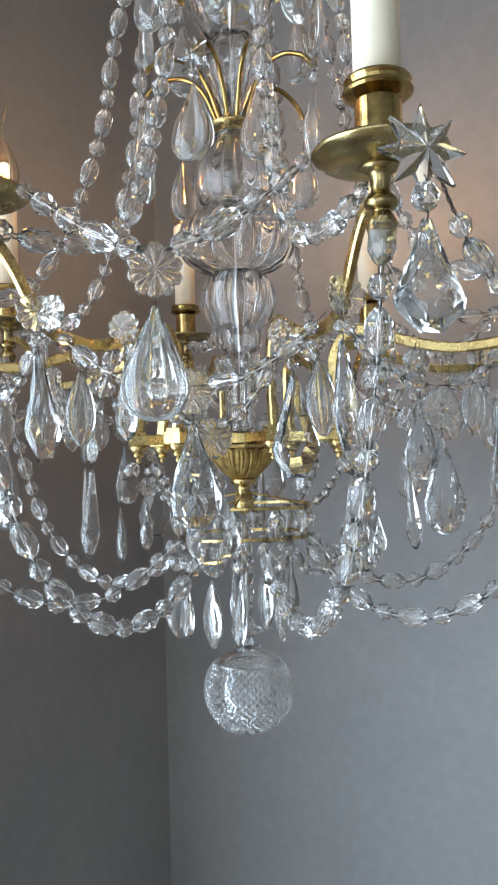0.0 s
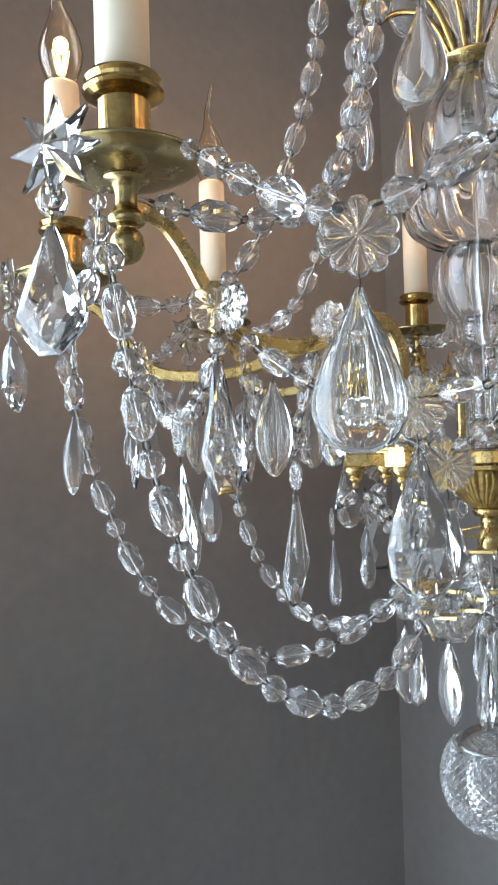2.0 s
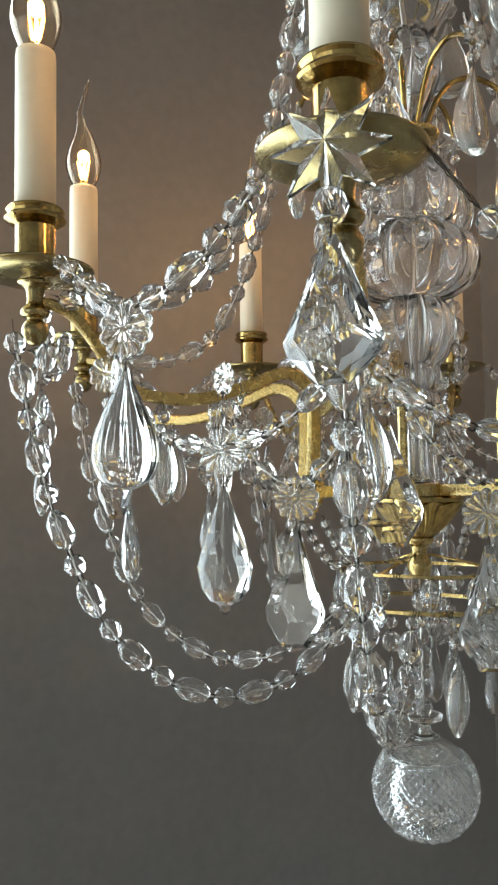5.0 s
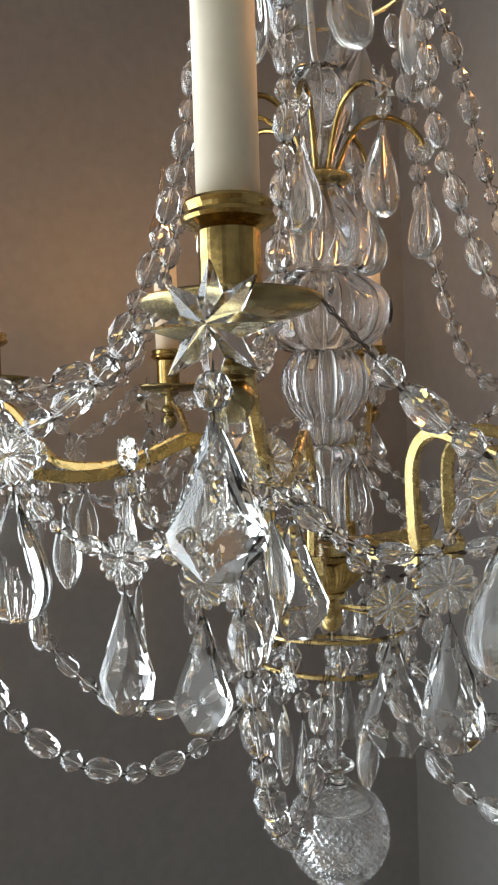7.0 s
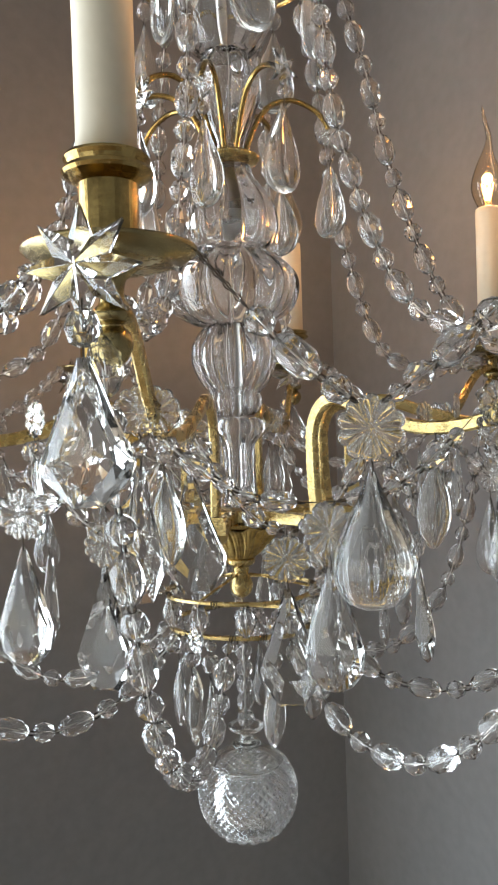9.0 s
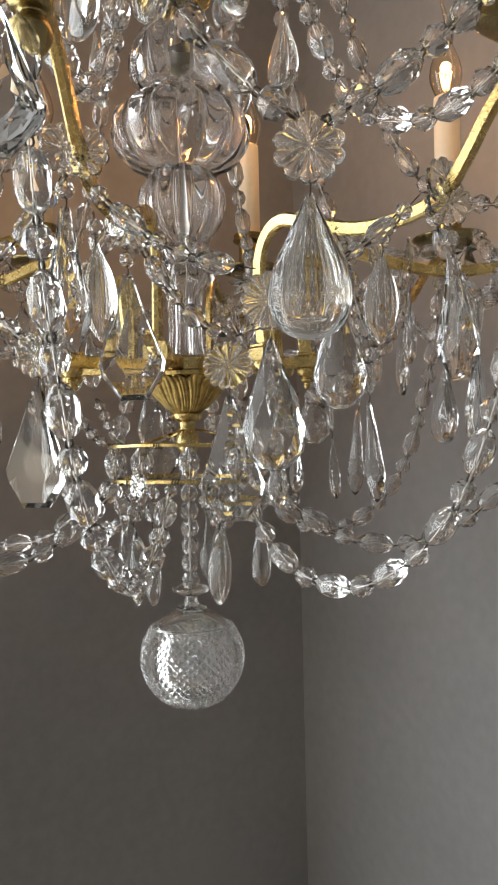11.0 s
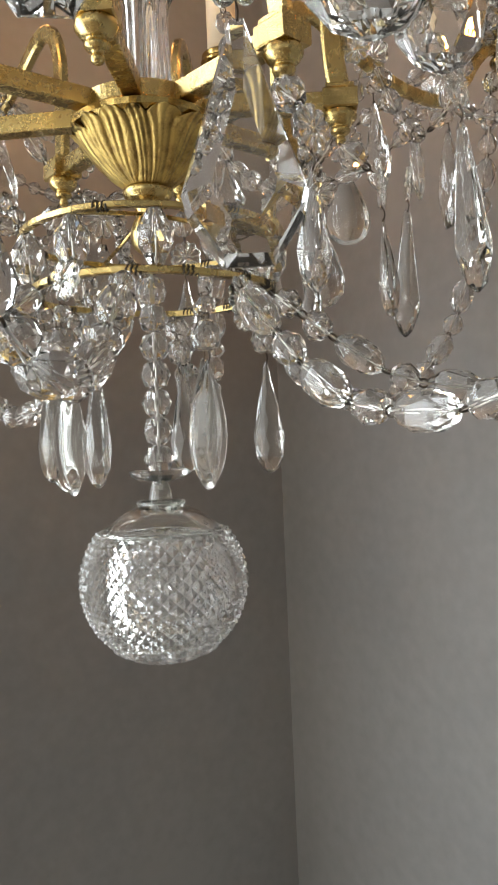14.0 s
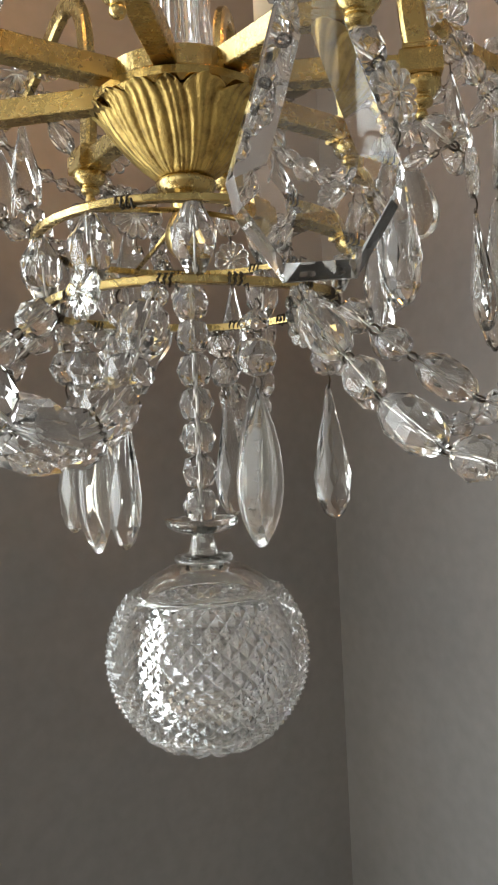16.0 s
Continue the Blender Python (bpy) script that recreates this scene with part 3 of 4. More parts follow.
def bead(kind, parent, at):
    name = {"O": "oval_bead", "R": "round_bead", "s": "small_bead", "o": "small_oval_bead"}[kind]
    if kind in PROTO:
        return shared(name, PROTO[kind], parent, at)
    PROTO[kind] = part(name, {"O": OVAL, "R": ROUND, "s": SMALL_ROUND, "o": SMALL_OVAL}[kind], BEADS, parent, at=at)
    return PROTO[kind]


HALF = {"O": 0.0135, "R": 0.0073, "s": 0.0045, "o": 0.0105}


def string(parent, points, pattern, gap=0.0035, start=0.006):
    """Threads beads along a curve, with wire links between them."""
    line = smooth_path(points, 10)
    lengths = [0.0]
    for a, b in zip(line, line[1:]):
        lengths.append(lengths[-1] + (b - a).length)

    def along(s):
        s = min(max(s, 0.0), lengths[-1] - 1e-6)
        i = max(k for k in range(len(line) - 1) if lengths[k] <= s)
        f = (s - lengths[i]) / max(lengths[i + 1] - lengths[i], 1e-9)
        return line[i].lerp(line[i + 1], f)

    if start > 0.02:                     # a bare chain of links before the first bead
        for i in range(int(start / 0.0036)):
            a, b = along(0.0036 * i + 0.0018), along(0.0036 * i + 0.0028)
            ahead = (b - a).normalized().to_track_quat("Z", "Y").to_matrix().to_4x4()
            part("chain_link", tube([(0.0013 * math.cos(q), 0, 0.0023 * math.sin(q)) for q in [math.tau * n / 8 for n in range(8)]], 0.0004, 4, True), STEEL, parent, True, at=Matrix.Translation(a) @ ahead @ pose(0, 0, 0, 0, 0, 90 * (i % 2)))
    s, k = start, 0
    knots = [along(0), along(start)]
    while True:
        kind = pattern[k % len(pattern)]
        room_left = lengths[-1] - 0.002 - s
        if 2 * HALF[kind] > room_left:                # a smaller bead closes the string
            kind = "R" if 2 * HALF["R"] < room_left else "s"
        h = HALF[kind]
        if 2 * h > room_left:
            break
        a, b = along(s), along(s + 2 * h)
        turn = (b - a).to_track_quat("Z", "Y").to_matrix().to_4x4()
        bead(kind, parent, Matrix.Translation((a + b) / 2) @ turn @ pose(0, 0, 0, 0, 0, 37 * k))
        knots += [a, b]
        ring_at = b + (b - a).normalized() * gap / 2
        s += 2 * h + gap
        k += 1
        ahead = (b - a).normalized().to_track_quat("Z", "Y").to_matrix().to_4x4()
        at = Matrix.Translation(ring_at) @ ahead @ pose(0, 0, 0, 0, 0, 70 * k)
        if "loop" in PROTO:
            shared("wire_loop", PROTO["loop"], parent, at)
        else:
            PROTO["loop"] = part("wire_loop", tube([(0.0020 * math.cos(q), 0, 0.0024 * math.sin(q)) for q in [math.tau * i / 10 for i in range(10)]], 0.00058, 5, True), STEEL, parent, True, at=at)
    knots.append(line[-1])
    if len(knots) > 4:
        part("wire", tube(knots[2:-1], 0.00045, 5), ROD, parent, True)
    for end in (knots[:2], knots[-2:]):
        part("tie_wire", tube(end, 0.00036, 5), STEEL, parent, True)


def petals(radius, n, thick):
    """A moulded glass rosette facing x: scalloped rim, grooved petals, a small boss."""
    rings, seg = (0.0, 0.14, 0.30, 0.55, 0.80, 0.94, 1.0), n * 8
    verts, faces = [], []
    for side in (1, -1):
        k0 = len(verts)
        verts.append((side * thick * 0.55, 0, 0))
        for q in rings[1:]:
            for i in range(seg):
                a = math.tau * i / seg
                lobe = abs(math.cos(n * a / 2))
                r = q * radius * (1 - 0.17 * (q ** 2) * (1 - lobe) ** 1.5)
                h = thick * (0.18 + 0.42 * math.sqrt(max(0, 1 - q ** 2.5)) * (0.35 + 0.65 * lobe)) if q < 1 else 0.0
                if side < 0 and q < 1:
                    h = thick * 0.16
                verts.append((side * h, r * math.sin(a), r * math.cos(a)))
        for i in range(seg):
            faces.append((k0, k0 + 1 + i, k0 + 1 + (i + 1) % seg)[::-side])
        for j in range(len(rings) - 2):
            a, b = k0 + 1 + j * seg, k0 + 1 + (j + 1) * seg
            faces += [(a + i, b + i, b + (i + 1) % seg, a + (i + 1) % seg)[::-side] for i in range(seg)]
    return verts, faces


def star(radius, n, thick):
    """A cut star facing x: a ridge down each point, grooves between the points, a small boss, a flat back."""
    verts, faces, m = [(thick * 0.40, 0, 0), (-thick * 0.22, 0, 0)], [], 2 * n
    for x, f in ((thick * 0.46, 0.10), (0.0, 1.0), (-thick * 0.22, 0.985)):
        for i in range(m):
            a = math.tau * i / m
            r = radius * (1.0 if i % 2 == 0 else 0.50) * (f if f > 0.5 else (0.14 if i % 2 == 0 else 0.09))
            verts.append((x, r * math.sin(a), r * math.cos(a)))
    for i in range(m):
        j = (i + 1) % m
        top, rim, low = 2, 2 + m, 2 + 2 * m
        faces += [(0, top + j, top + i), (top + i, top + j, rim + j, rim + i), (rim + i, rim + j, low + j, low + i), (low + i, low + j, 1)]
    return verts, faces


def plate_cut(outline, thick, table=0.62, girdle=0.16, back=0.3):
    """A flat pendant facing x: an outline of (y, z), a raised table in front, long facets behind, and bevels down to a thin girdle."""
    cy = sum(p[0] for p in outline) / len(outline)
    cz = sum(p[1] for p in outline) / len(outline)
    m = len(outline)
    verts = []
    for x, s in ((thick / 2, table), (thick * girdle / 2, 1.0), (-thick * girdle / 2, 1.0), (-thick / 2, back)):
        verts += [(x, cy + (y - cy) * s, cz + (z - cz) * s) for y, z in outline]
    faces = [tuple(range(m)), tuple(range(4 * m - 1, 3 * m - 1, -1))]
    for k in range(3):
        a, b = k * m, (k + 1) * m
        faces += [(a + i, b + i, b + (i + 1) % m, a + (i + 1) % m) for i in range(m)]
    return verts, [tuple(reversed(f)) for f in faces]


def gem_cut(outline, thick):
    """A many-faceted flat pendant facing x: rings of corners, each ring set between the corners of the one before."""
    cy, cz = 0.0, sum(p[1] for p in outline) / len(outline)
    m = len(outline)
    mids = [((outline[i][0] + outline[(i + 1) % m][0]) / 2, (outline[i][1] + outline[(i + 1) % m][1]) / 2) for i in range(m)]
    verts, faces, rings = [], [], []
    for x, sc, pts in ((0.50, 0.34, outline), (0.34, 0.74, mids), (0.06, 1.0, outline), (-0.06, 1.0, outline), (-0.34, 0.66, mids), (-0.5, 0.26, outline)):
        rings.append(list(range(len(verts), len(verts) + m)))
        verts += [(x * thick, cy + (y - cy) * sc, cz + (z - cz) * sc) for y, z in pts]
    for k, kind in enumerate(("mid_next", "mid_here", "plain", "mid_next", "mid_here")):
        a, b = rings[k], rings[k + 1]
        for i in range(m):
            j = (i + 1) % m
            if kind == "plain":
                faces.append((a[i], b[i], b[j], a[j]))
            elif kind == "mid_next":
                faces += [(a[i], b[i], a[j]), (a[j], b[i], b[j])]
            else:
                faces += [(a[i], b[j], a[j]), (a[i], b[i], b[j])]
    faces += [tuple(rings[0]), tuple(reversed(rings[-1]))]
    ob = (verts, faces)
    bm = bmesh.new()
    made = [bm.verts.new(v) for v in verts]
    for f in faces:
        bm.faces.new([made[i] for i in f])
    bmesh.ops.recalc_face_normals(bm, faces=bm.faces)
    bm.verts.index_update()
    ob = ([v.co.copy() for v in bm.verts], [tuple(v.index for v in f.verts) for f in bm.faces])
    bm.free()
    return ob


def kite(length, width, tip=0.42):
    w = width / 2
    right = [(0.0022, 0.0), (w * 0.55, -0.36 * length), (w, -0.70 * length), (w * 0.92, -0.80 * length), (w * tip, -length)]
    return right + [(-y, z) for y, z in reversed(right)]


def pear_cut(length, width, thick, n=10):
    w = width / 2
    prof = [(-length, w * 0.18), (-0.965 * length, w * 0.52), (-0.86 * length, w * 0.88), (-0.68 * length, w), (-0.44 * length, w * 0.72), (-0.20 * length, w * 0.36), (-0.02 * length, w * 0.13), (0, w * 0.06)]
    return moved(faceted(prof, n, thick / width), pose(0, 0, 0, 0, 0, 90))


def drop_round(length, width, thick, flutes=0, depth=0.0):
    w = width / 2
    prof = rounded([(-length, 0.0), (-0.985 * length, w * 0.36), (-0.90 * length, w * 0.80), (-0.72 * length, w), (-0.50 * length, w * 0.86), (-0.28 * length, w * 0.52), (-0.10 * length, w * 0.22), (0, w * 0.10)], 5)
    return moved(lathe(prof, 96 if flutes else 40, flutes, depth, thick / width), pose(0, 0, 0, 0, 0, 90))


def almond(length, width, thick):
    w = width / 2
    prof = rounded([(-length, 0.0), (-0.97 * length, w * 0.30), (-0.80 * length, w * 0.82), (-0.58 * length, w), (-0.32 * length, w * 0.78), (-0.10 * length, w * 0.30), (0, w * 0.12)], 5)
    return moved(lathe(prof, 36, 0, 0, thick / width), pose(0, 0, 0, 0, 0, 90))


def spear(length, width):
    w = width / 2
    return faceted([(-length, w * 0.10), (-0.95 * length, w * 0.55), (-0.80 * length, w * 0.95), (-0.72 * length, w), (-0.06 * length, w * 0.30), (0, w * 0.10)], 6, 0.8)


def hook(z0, z1, x=0.0):
    """A bent wire from z0 down to z1."""
    mid = (z0 + z1) / 2
    return tube(smooth_path([(x, 0, z0), (x + 0.0012, 0.0006, mid), (x, 0, z1)], 3), 0.00045, 4)


def pendant(name, label, category, group, rosette=None, beads="", drop=None, drop_name="drop", drop_mat=None, smooth=False, head="rosette", tilt=0):
    """A hanging crystal: a rosette or star, beads below it, and a drop at the end."""
    p = empty(name, label, category, group)
    z = 0.0
    if rosette:
        shape, half = rosette
        part(head, shape, CRYSTAL if head == "star" else DROPS, p, head != "star")
        z = -half
    for kind in beads:
        part("wire", hook(z + 0.002, z - 0.003), STEEL, p)
        z -= 0.002 + HALF[kind]
        bead(kind, p, Matrix.Translation((0, 0, z)))
        z -= HALF[kind]
    if drop:
        part("wire", hook(z + 0.002, z - 0.006), STEEL, p)
        part(drop_name, moved(drop, Matrix.Translation((0, 0, z - 0.004))), drop_mat or CRYSTAL, p, smooth)
    return p


ROSETTE_L, ROSETTE_M, ROSETTE_S = petals(0.0163, 10, 0.0066), petals(0.0155, 13, 0.0056), petals(0.0100, 10, 0.0044)
ROSETTE_A = petals(0.0130, 10, 0.0052)
rng = random.Random(7)


def put_round(ob, angles, r, z, twist=10, lean=3, jitter=0.0015, own=()):
    """Sets a pendant, and copies of it, round the axis. own: places (degrees, r, z, and the turn where it is known) of those that hang off the rule."""
    for i, a in enumerate(angles):
        there = [q for q in own if abs((q[0] - a + 180) % 360 - 180) < 9]
        aa, rr, zz = there[0][:3] if there else (a, r + rng.uniform(-1, 1) * jitter, z + rng.uniform(-1, 1) * jitter)
        sway, nod, turn = rng.uniform(-lean, lean), rng.uniform(-lean, lean), rng.uniform(-twist, twist)
        if there and len(there[0]) > 3:
            turn = there[0][3]
        m = spin(aa) @ Matrix.Translation((rr, 0, zz)) @ pose(0, 0, 0, sway, nod, turn)
        if i == 0:
            ob.matrix_basis = m
        else:
            copy_thing(ob, m)


ARMS = [ARM0 + 45 * k for k in range(8)]
BAYS = [BAY0 + 45 * k for k in range(8)]
B1 = ((-96.2, 0.297, 1.726), (-50.0, 0.291, 1.707))

KITE = plate_cut(kite(0.075, 0.0395), 0.0115, 0.90, 0.16, 0.52)

# bays, outside to inside
put_round(pendant("crystal_pendant", "large fluted clear glass teardrop under a moulded rosette", "pendant", "teardrops between the arms", (ROSETTE_L, 0.0160), "", drop_round(0.0635, 0.0368, 0.031, 14, 0.02), "teardrop", DROPS, True), BAYS[:6] + BAYS[7:], 0.295, 1.7205, 12, 2, own=((-96.2, 0.297, 1.726, 20), (-50.0, 0.291, 1.707, -20)))
put_round(pendant("crystal_pendant", "smooth almond drop under an oval bead", "pendant", "teardrops between the arms", (ROSETTE_S, 0.0100), "o", almond(0.047, 0.020, 0.013), "almond_drop", DROPS, True), BAYS[6:7], 0.293, 1.708, 10, 2)
put_round(pendant("crystal_pendant", "faceted pear-cut crystal under a moulded rosette", "pendant", "pear drops between the arms", (ROSETTE_M, 0.0152), "", pear_cut(0.068, 0.034, 0.016), "pear_drop"), BAYS, 0.229, 1.6605, 25, 3, own=((-95.4, 0.228, 1.664, 20), (-50.0, 0.227, 1.652, -20)))
put_round(pendant("crystal_pendant", "long kite-cut crystal under a moulded rosette", "pendant", "kite drops in the bays", (ROSETTE_M, 0.0152), "", KITE, "kite_drop"), [b for i, b in enumerate(BAYS) if i in (0, 4, 7)], 0.158, 1.635, 4, 2, own=((-95.2, 0.160, 1.6365, 20), (-51.5, 0.154, 1.626, -16)))
put_round(pendant("crystal_pendant", "slender spear-cut crystal under a small rosette", "pendant", "spear drops in the bays", (ROSETTE_S, 0.0100), "", spear(0.072, 0.016), "spear_drop"), [b for i, b in enumerate(BAYS) if i not in (0, 4, 7)], 0.152, 1.632, 30, 4, own=((-3.5, 0.150, 1.621), (42.6, 0.150, 1.618)))
# arms, outside to inside
star_pendant = pendant("star_pendant", "eight-pointed cut crystal star with a kite pendant below it", "pendant", "star pendants on the drip pans", (star(0.0245, 8, 0.0135), 0.0140), "R", gem_cut(kite(0.057, 0.039, 0.30), 0.019), "kite_drop", CRYSTAL, False, "star")
put_round(star_pendant, ARMS, 0.350, 1.7755, 12, 2, own=((-71.7, 0.349, 1.772, -3), (-119.2, 0.340, 1.781, 24)))
put_round(pendant("crystal_pendant", "tapering kite prism under a small glass rosette on the arm", "pendant", "prisms on the arms", (ROSETTE_A, 0.0125), "s", gem_cut(kite(0.068, 0.024, 0.4), 0.013), "kite_prism"), ARMS, 0.255, 1.7185, 40, 3, own=((-73.4, 0.255, 1.719, 38), (-119.1, 0.252, 1.720, 50), (-26.5, 0.253, 1.706, -42)))
put_round(pendant("crystal_pendant", "small pear-cut drop and beads under a glass rosette", "pendant", "small drops on the arms", (ROSETTE_A, 0.0125), "s", pear_cut(0.056, 0.019, 0.011, 8), "pear_drop"), ARMS[2:], 0.174, 1.7185, 30, 3, own=((-117.4, 0.170, 1.720),))
put_round(pendant("crystal_pendant", "broad kite-cut crystal under a bead and a glass rosette", "pendant", "drops on the inner arms", (ROSETTE_A, 0.0125), "s", KITE, "kite_drop"), ARMS[:1], 0.157, 1.7085, 8, 2, own=((-73.5, 0.157, 1.7085, 15),))
put_round(pendant("crystal_pendant", "broad pear-cut crystal under a bead and a glass rosette", "pendant", "drops on the inner arms", (ROSETTE_A, 0.0125), "s", pear_cut(0.069, 0.035, 0.016), "pear_drop"), ARMS[1:2], 0.166, 1.6955, 8, 2, own=((-25.5, 0.166, 1.6955, -35),))
put_round(pendant("crystal_pendant", "small smooth almond drop under an oval bead", "pendant", "almond drops under the arms", None, "s", almond(0.052, 0.021, 0.010), "almond_drop", DROPS, True), ARMS, 0.212, 1.700, 60, 4)
finial_drop = pendant("crystal_pendant", "faceted drop and rosette below the brass finial", "pendant", "drops below the finials", (ROSETTE_S, 0.0100), "", pear_cut(0.048, 0.017, 0.010, 8), "pear_drop")
string(finial_drop, [(-0.0175, 0, 0.0245), (-0.012, 0, 0.018), (-0.002, 0, 0.008)], "o", 0.002, 0.002)
put_round(finial_drop, ARMS[1:7], 0.113, 1.596, 4, 3, 0.0)
put_round(pendant("glass_rosette", "moulded glass rosette wired to the side of an arm", "rosette", "rosettes on the arms", (ROSETTE_A, 0.0125)), [a + 2.0 for a in ARMS], 0.249, 1.7185, 15, 4)
put_round(pendant("glass_rosette", "moulded glass rosette wired to the inner part of an arm", "rosette", "inner rosettes on the arms", (ROSETTE_S, 0.0100)), [a - 2.6 for a in ARMS], 0.150, 1.715, 40, 4)
# under the lower ring
put_round(pendant("crystal_pendant", "smooth thick almond drop under a round bead", "pendant", "almond drops under the ring", None, "sR", almond(0.060, 0.027, 0.015), "almond_drop", DROPS, True), [-22, 49, 169, -130], 0.046, 1.5475, 50, 2, own=((-22, 0.038, 1.5475, 20), (49, 0.026, 1.552), (169, 0.066, 1.5455)))
put_round(pendant("crystal_pendant", "faceted pear drop under two round beads", "pendant", "pear drops under the ring", None, "sR", pear_cut(0.058, 0.017, 0.012, 8), "pear_drop"), [46, -92, 104, -165], 0.056, 1.5495, 50, 2, own=((46, 0.0605, 1.5505, -100), (-92, 0.050, 1.5495)))
put_round(pendant("glass_rosette", "small moulded glass rosette wired to the brass ring", "rosette", "rosettes on the ring", (ROSETTE_S, 0.0100)), [-24, 65, 155, -97], 0.0625, 1.548, 20, 6, own=((-24, 0.063, 1.5405), (-97, 0.063, 1.5495)))
# upper tier
put_round(pendant("star_pendant", "small crystal star with a smooth pear drop", "pendant", "upper star pendants", (star(0.0165, 8, 0.008), 0.0095), "s", drop_round(0.064, 0.039, 0.015), "smooth_drop", DROPS, True, "star"), WIRES[::2], 0.0885, 1.956, 25, 3, own=((-34, 0.089, 1.966),))
put_round(pendant("crystal_pendant", "smooth pear drop under a small glass rosette", "pendant", "upper rosette pendants", (ROSETTE_S, 0.0100), "s", drop_round(0.062, 0.032, 0.014), "smooth_drop", DROPS, True), WIRES[1::2], 0.0885, 1.954, 40, 3)
put_round(pendant("crystal_pendant", "large smooth oval drop high in the crown", "pendant", "crown drops", None, "R", drop_round(0.072, 0.038, 0.015), "smooth_drop", DROPS, True), BAYS, 0.082, 2.085, 40, 3)
part("crown_ring", tube([(0.084 * math.cos(a), 0.084 * math.sin(a), 2.090) for a in [math.tau * i / 72 for i in range(72)]], 0.0022, 8, True), BRASS, chandelier, True)
for k in range(4):
    a = math.tau * k / 4
    part("crown_spoke", tube([(0.002 * math.cos(a), 0.002 * math.sin(a), 2.16), (0.084 * math.cos(a), 0.084 * math.sin(a), 2.090)], 0.0014), BRASS, chandelier, True)

# ---- strings of beads ----
SWAG_LINE = [(0.3125, 0, 1.753), (0.311, 0, 1.737), (0.306, 0, 1.715), (0.302, 0, 1.687), (0.2955, 0, 1.662), (0.2895, 0, 1.638), (0.280, 0, 1.614), (0.271, 0, 1.591), (0.260, 0, 1.568), (0.245, 0, 1.546), (0.229, 0, 1.530), (0.210, 0, 1.515), (0.188, 0, 1.504), (0.165, 0, 1.498), (0.140, 0, 1.500), (0.118, 0, 1.506), (0.097, 0, 1.519), (0.0585, 0, 1.550)]
swag = empty("bead_swag", "string of faceted clear oval and round beads hanging in a curve", "bead string", "swags under the arms")
string(swag, SWAG_LINE, "RO", 0.0038, 0.0085)
SWAG_TURN = [ARMS[0] + 1.0, -24.8] + [a for a in ARMS[2:7]] + [-119.8]
deep = empty("bead_swag", "string of faceted clear beads that hangs a little deeper", "bead string", "swags under the arms")
string(deep, [(x * 0.99, 0, z - 0.013 * min(1.0, max(0.0, (1.753 - z) / 0.2)) * min(1.0, (x - 0.0585) / 0.05)) for x, y, z in SWAG_LINE], "RO", 0.0038, 0.0085)
deep.matrix_basis = spin(SWAG_TURN[1])
for k in range(3, 8):
    copy_thing(swag, spin(SWAG_TURN[k]))
swag.matrix_basis = spin(SWAG_TURN[2])
oval_first = empty("bead_swag", "string of faceted clear beads that begins with an oval bead", "bead string", "swags under the arms")
string(oval_first, SWAG_LINE, "OR", 0.0038, 0.0023)
oval_first.matrix_basis = spin(SWAG_TURN[0])


def polar(r, deg, z):
    return Vector((r * math.cos(radians(deg)), r * math.sin(radians(deg)), z))


def rosette_of(deg):
    """The outer rosette of the bay that lies nearest to an angle."""
    for a, r, z in B1:
        if abs((a - deg + 180) % 360 - 180) < 12:
            return polar(r, a, z)
    return polar(0.295, deg, 1.7205)


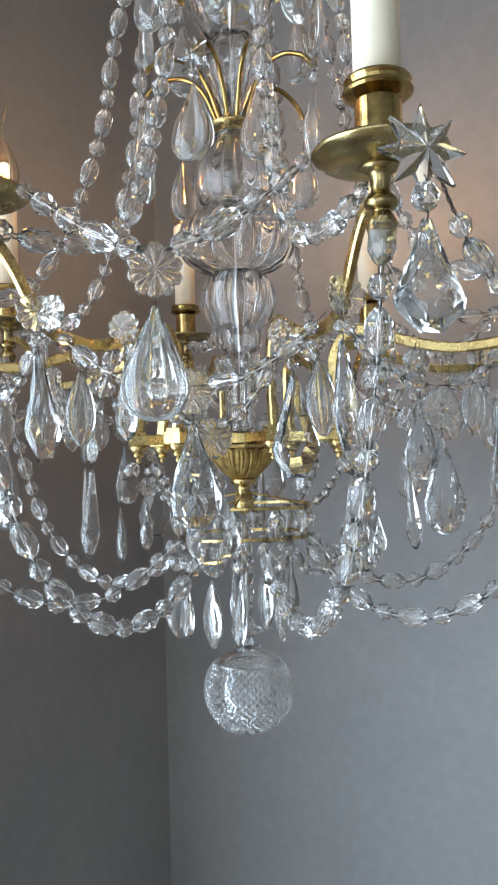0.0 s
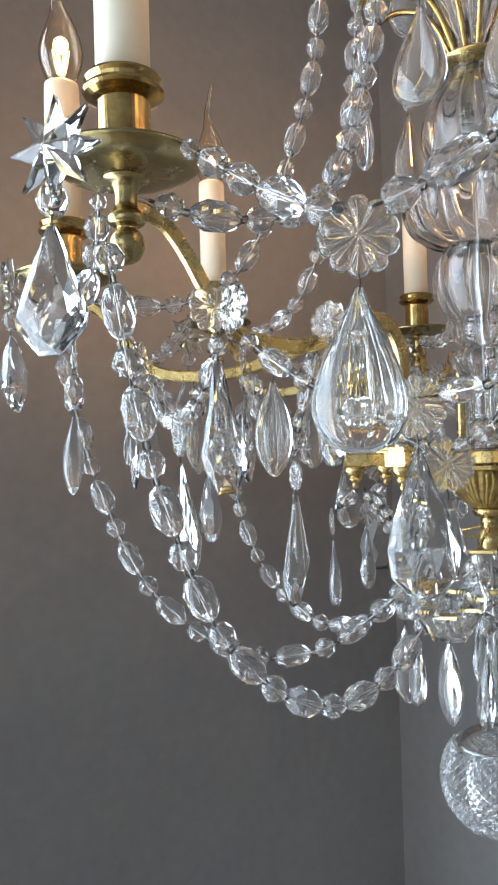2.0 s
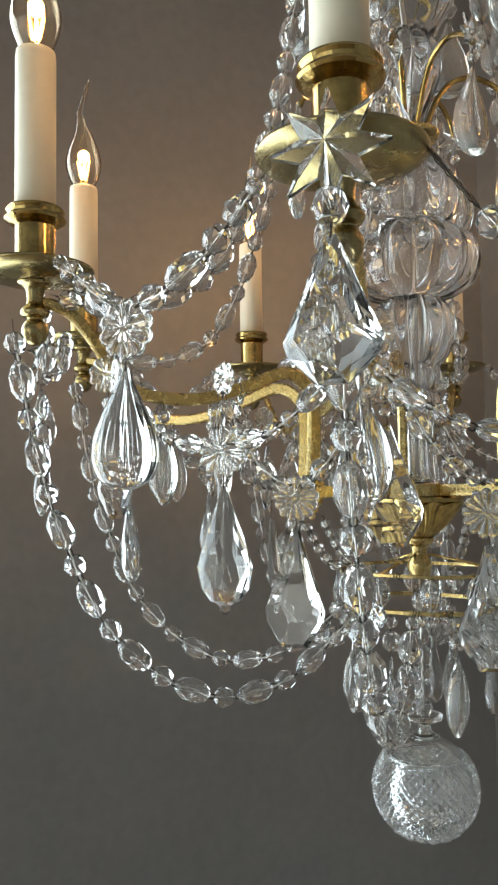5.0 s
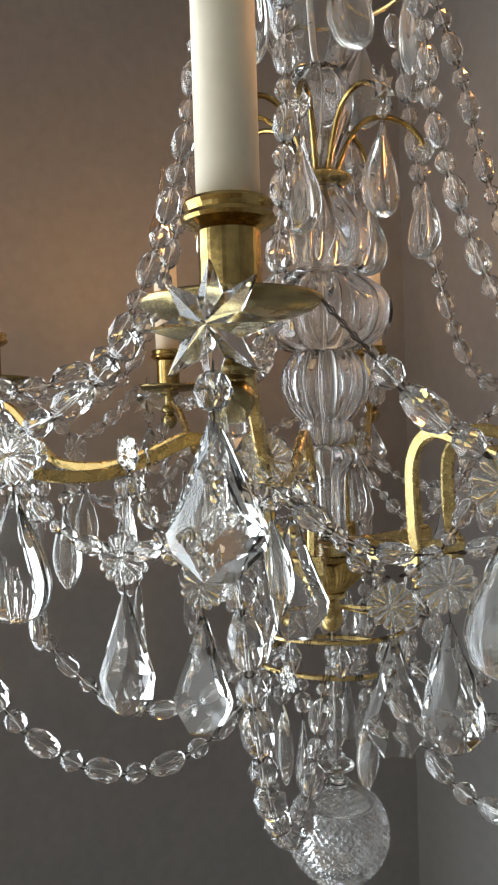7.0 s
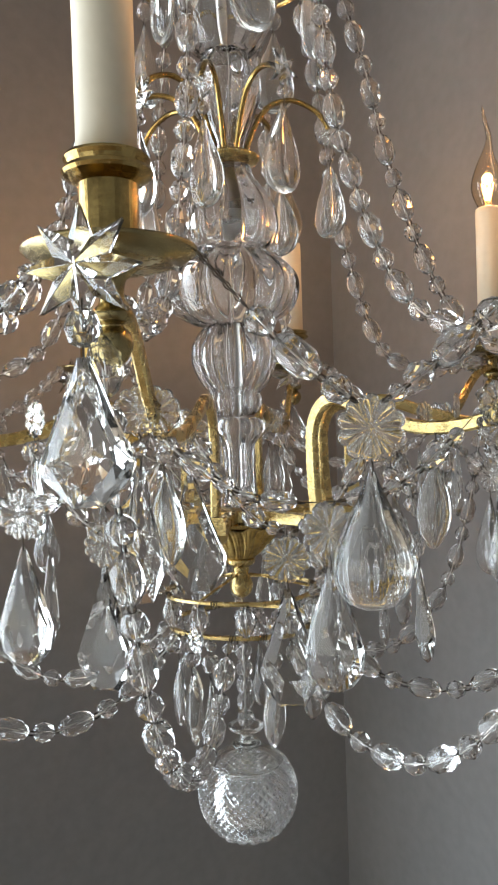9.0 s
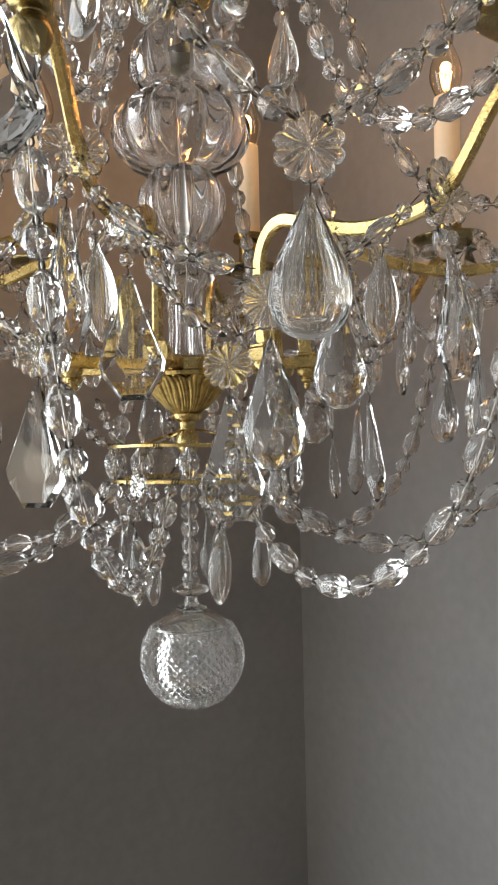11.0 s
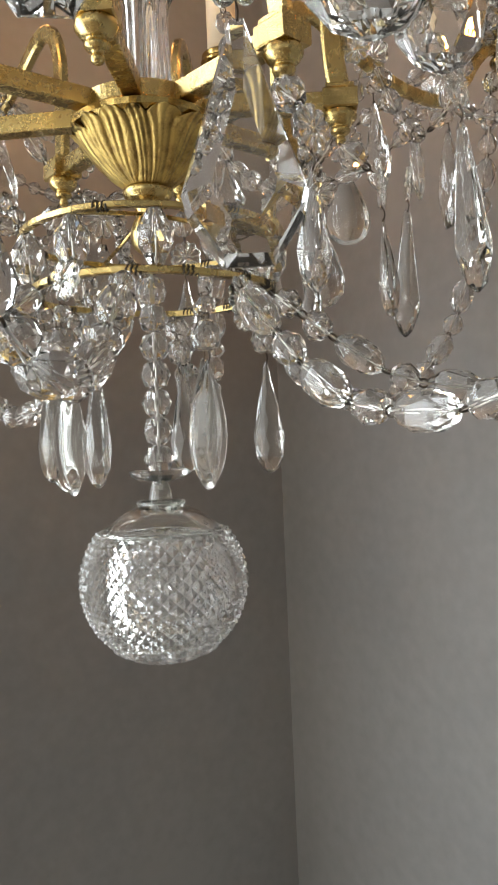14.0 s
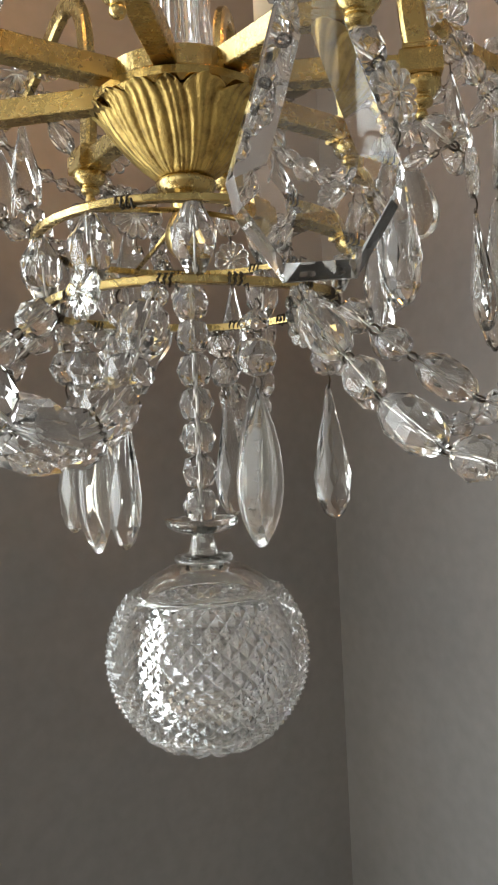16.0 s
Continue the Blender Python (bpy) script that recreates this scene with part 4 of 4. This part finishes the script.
# the way of each long string, in degrees, and how much wider than the rule it hangs
CROWN = ((-75.5, 0.0), (-21.5, 0.0), (28, 0.014), (68, 0.008), (99, 0.008), (153, 0.0), (-172, 0.004), (-112, 0.012))
for k in range(8):
    pan = PANS[k]
    deg = math.degrees(math.atan2(pan.y, pan.x))
    outward = pan.normalized()
    for side in (1, -1):
        across = Vector((-outward.y, outward.x, 0)) * side
        bay = ARMS[k] + 22.5 * side
        end = rosette_of(bay)
        rim = pan + across * 0.037 - outward * 0.006 + Vector((0, 0, 1.7865))
        stop = end + (rim - end).normalized() * 0.008 + Vector((0, 0, 0.006))
        mids = [rim.lerp(stop, f) - Vector((0, 0, sag)) - outward * pull for f, sag, pull in ((0.30, 0.004, 0.004), (0.62, 0.006, 0.006))]
        one = empty("bead_swag", "short string of large clear beads from drip pan to rosette", "bead string", "swags between the drip pans")
        long_wire = k == 0 and side > 0
        string(one, [rim, *mids, stop], "ROR" if long_wire else "sRROR", 0.0028, 0.034 if long_wire else 0.003)
        one.matrix_basis = spin(0)
    way, wide = CROWN[k]
    swing = (deg - way + 180) % 360 - 180
    top = [polar(r + wide * w, way + swing * q, z) for r, w, q, z in ((0.088, 0.0, 0, 2.088), (0.107, 0.5, 0, 2.002), (0.113, 0.9, 0, 1.945), (0.1205, 1, 0, 1.914), (0.128, 1, 0, 1.892), (0.136, 1, 0, 1.867), (0.147, 1, 0, 1.839), (0.160, 1, 0, 1.813), (0.178, 1, 0, 1.787), (0.202, 0.9, 0.1, 1.771), (0.230, 0.7, 0.3, 1.764), (0.256, 0.4, 0.6, 1.763))]
    foot = pan - outward * 0.010 + across * 0.004 + Vector((0, 0, 1.7735))
    one = empty("bead_string", "long string of clear beads from the crown to a drip pan", "bead string", "strings from the crown")
    string(one, [*top, foot], "OR", 0.003, 0.003)
    one.matrix_basis = spin(0)
for side in (1, -1):
    c, s = math.cos(radians(22.5)), side * math.sin(radians(22.5))
    jobs = (
        ("bead_swag", "short string of beads linking an arm to a pear drop", "inner swags", [(0.245, side * 0.004, 1.711), (0.236, side * 0.025, 1.690), (0.226, side * 0.055, 1.672), (0.229 * c, 0.222 * s, 1.668)], "sos"),
        ("bead_swag", "short string of beads linking an arm to an inner drop", "innermost swags", [(0.170, side * 0.004, 1.712), (0.166, side * 0.018, 1.685), (0.158, side * 0.038, 1.656), (0.158 * c, 0.150 * s, 1.643)], "Ros"),
    )
    for name, label, group, pts, pattern in jobs:
        one = empty(name, label, "bead string", group)
        string(one, pts, pattern, 0.003, 0.009)
        for k in range(1, 8):
            copy_thing(one, spin(ARMS[k]))
        one.matrix_basis = spin(ARMS[0])
lace = empty("bead_string", "short string of tiny round beads up from the brass ring", "bead string", "laces on the ring")
string(lace, [(0.0625, 0, 1.5795), (0.075, 0, 1.588), (0.0935, 0, 1.6195)], "s", 0.0006, 0.001)
for k in range(2, 7):
    copy_thing(lace, spin(BAYS[k]))
lace.matrix_basis = spin(BAYS[1])
posts = empty("bead_column", "upright oval crystal bead between two brass rings", "bead", "beads between the rings")
part("tall_bead", moved(faceted([(-0.0117, 0.0030), (-0.0035, 0.0078), (0.0035, 0.0078), (0.0117, 0.0030)], 8), Matrix.Translation((0.0595, 0, (UP_RING + LOW_RING) / 2))), BEADS, posts)
part("wire", tube([(0.061, 0, UP_RING), (0.0595, 0, 1.565), (0.058, 0, LOW_RING)], 0.0005, 4), ROD, posts, True)
for k in range(1, 10):
    copy_thing(posts, spin(36 * k - 60))
posts.matrix_basis = spin(-60)
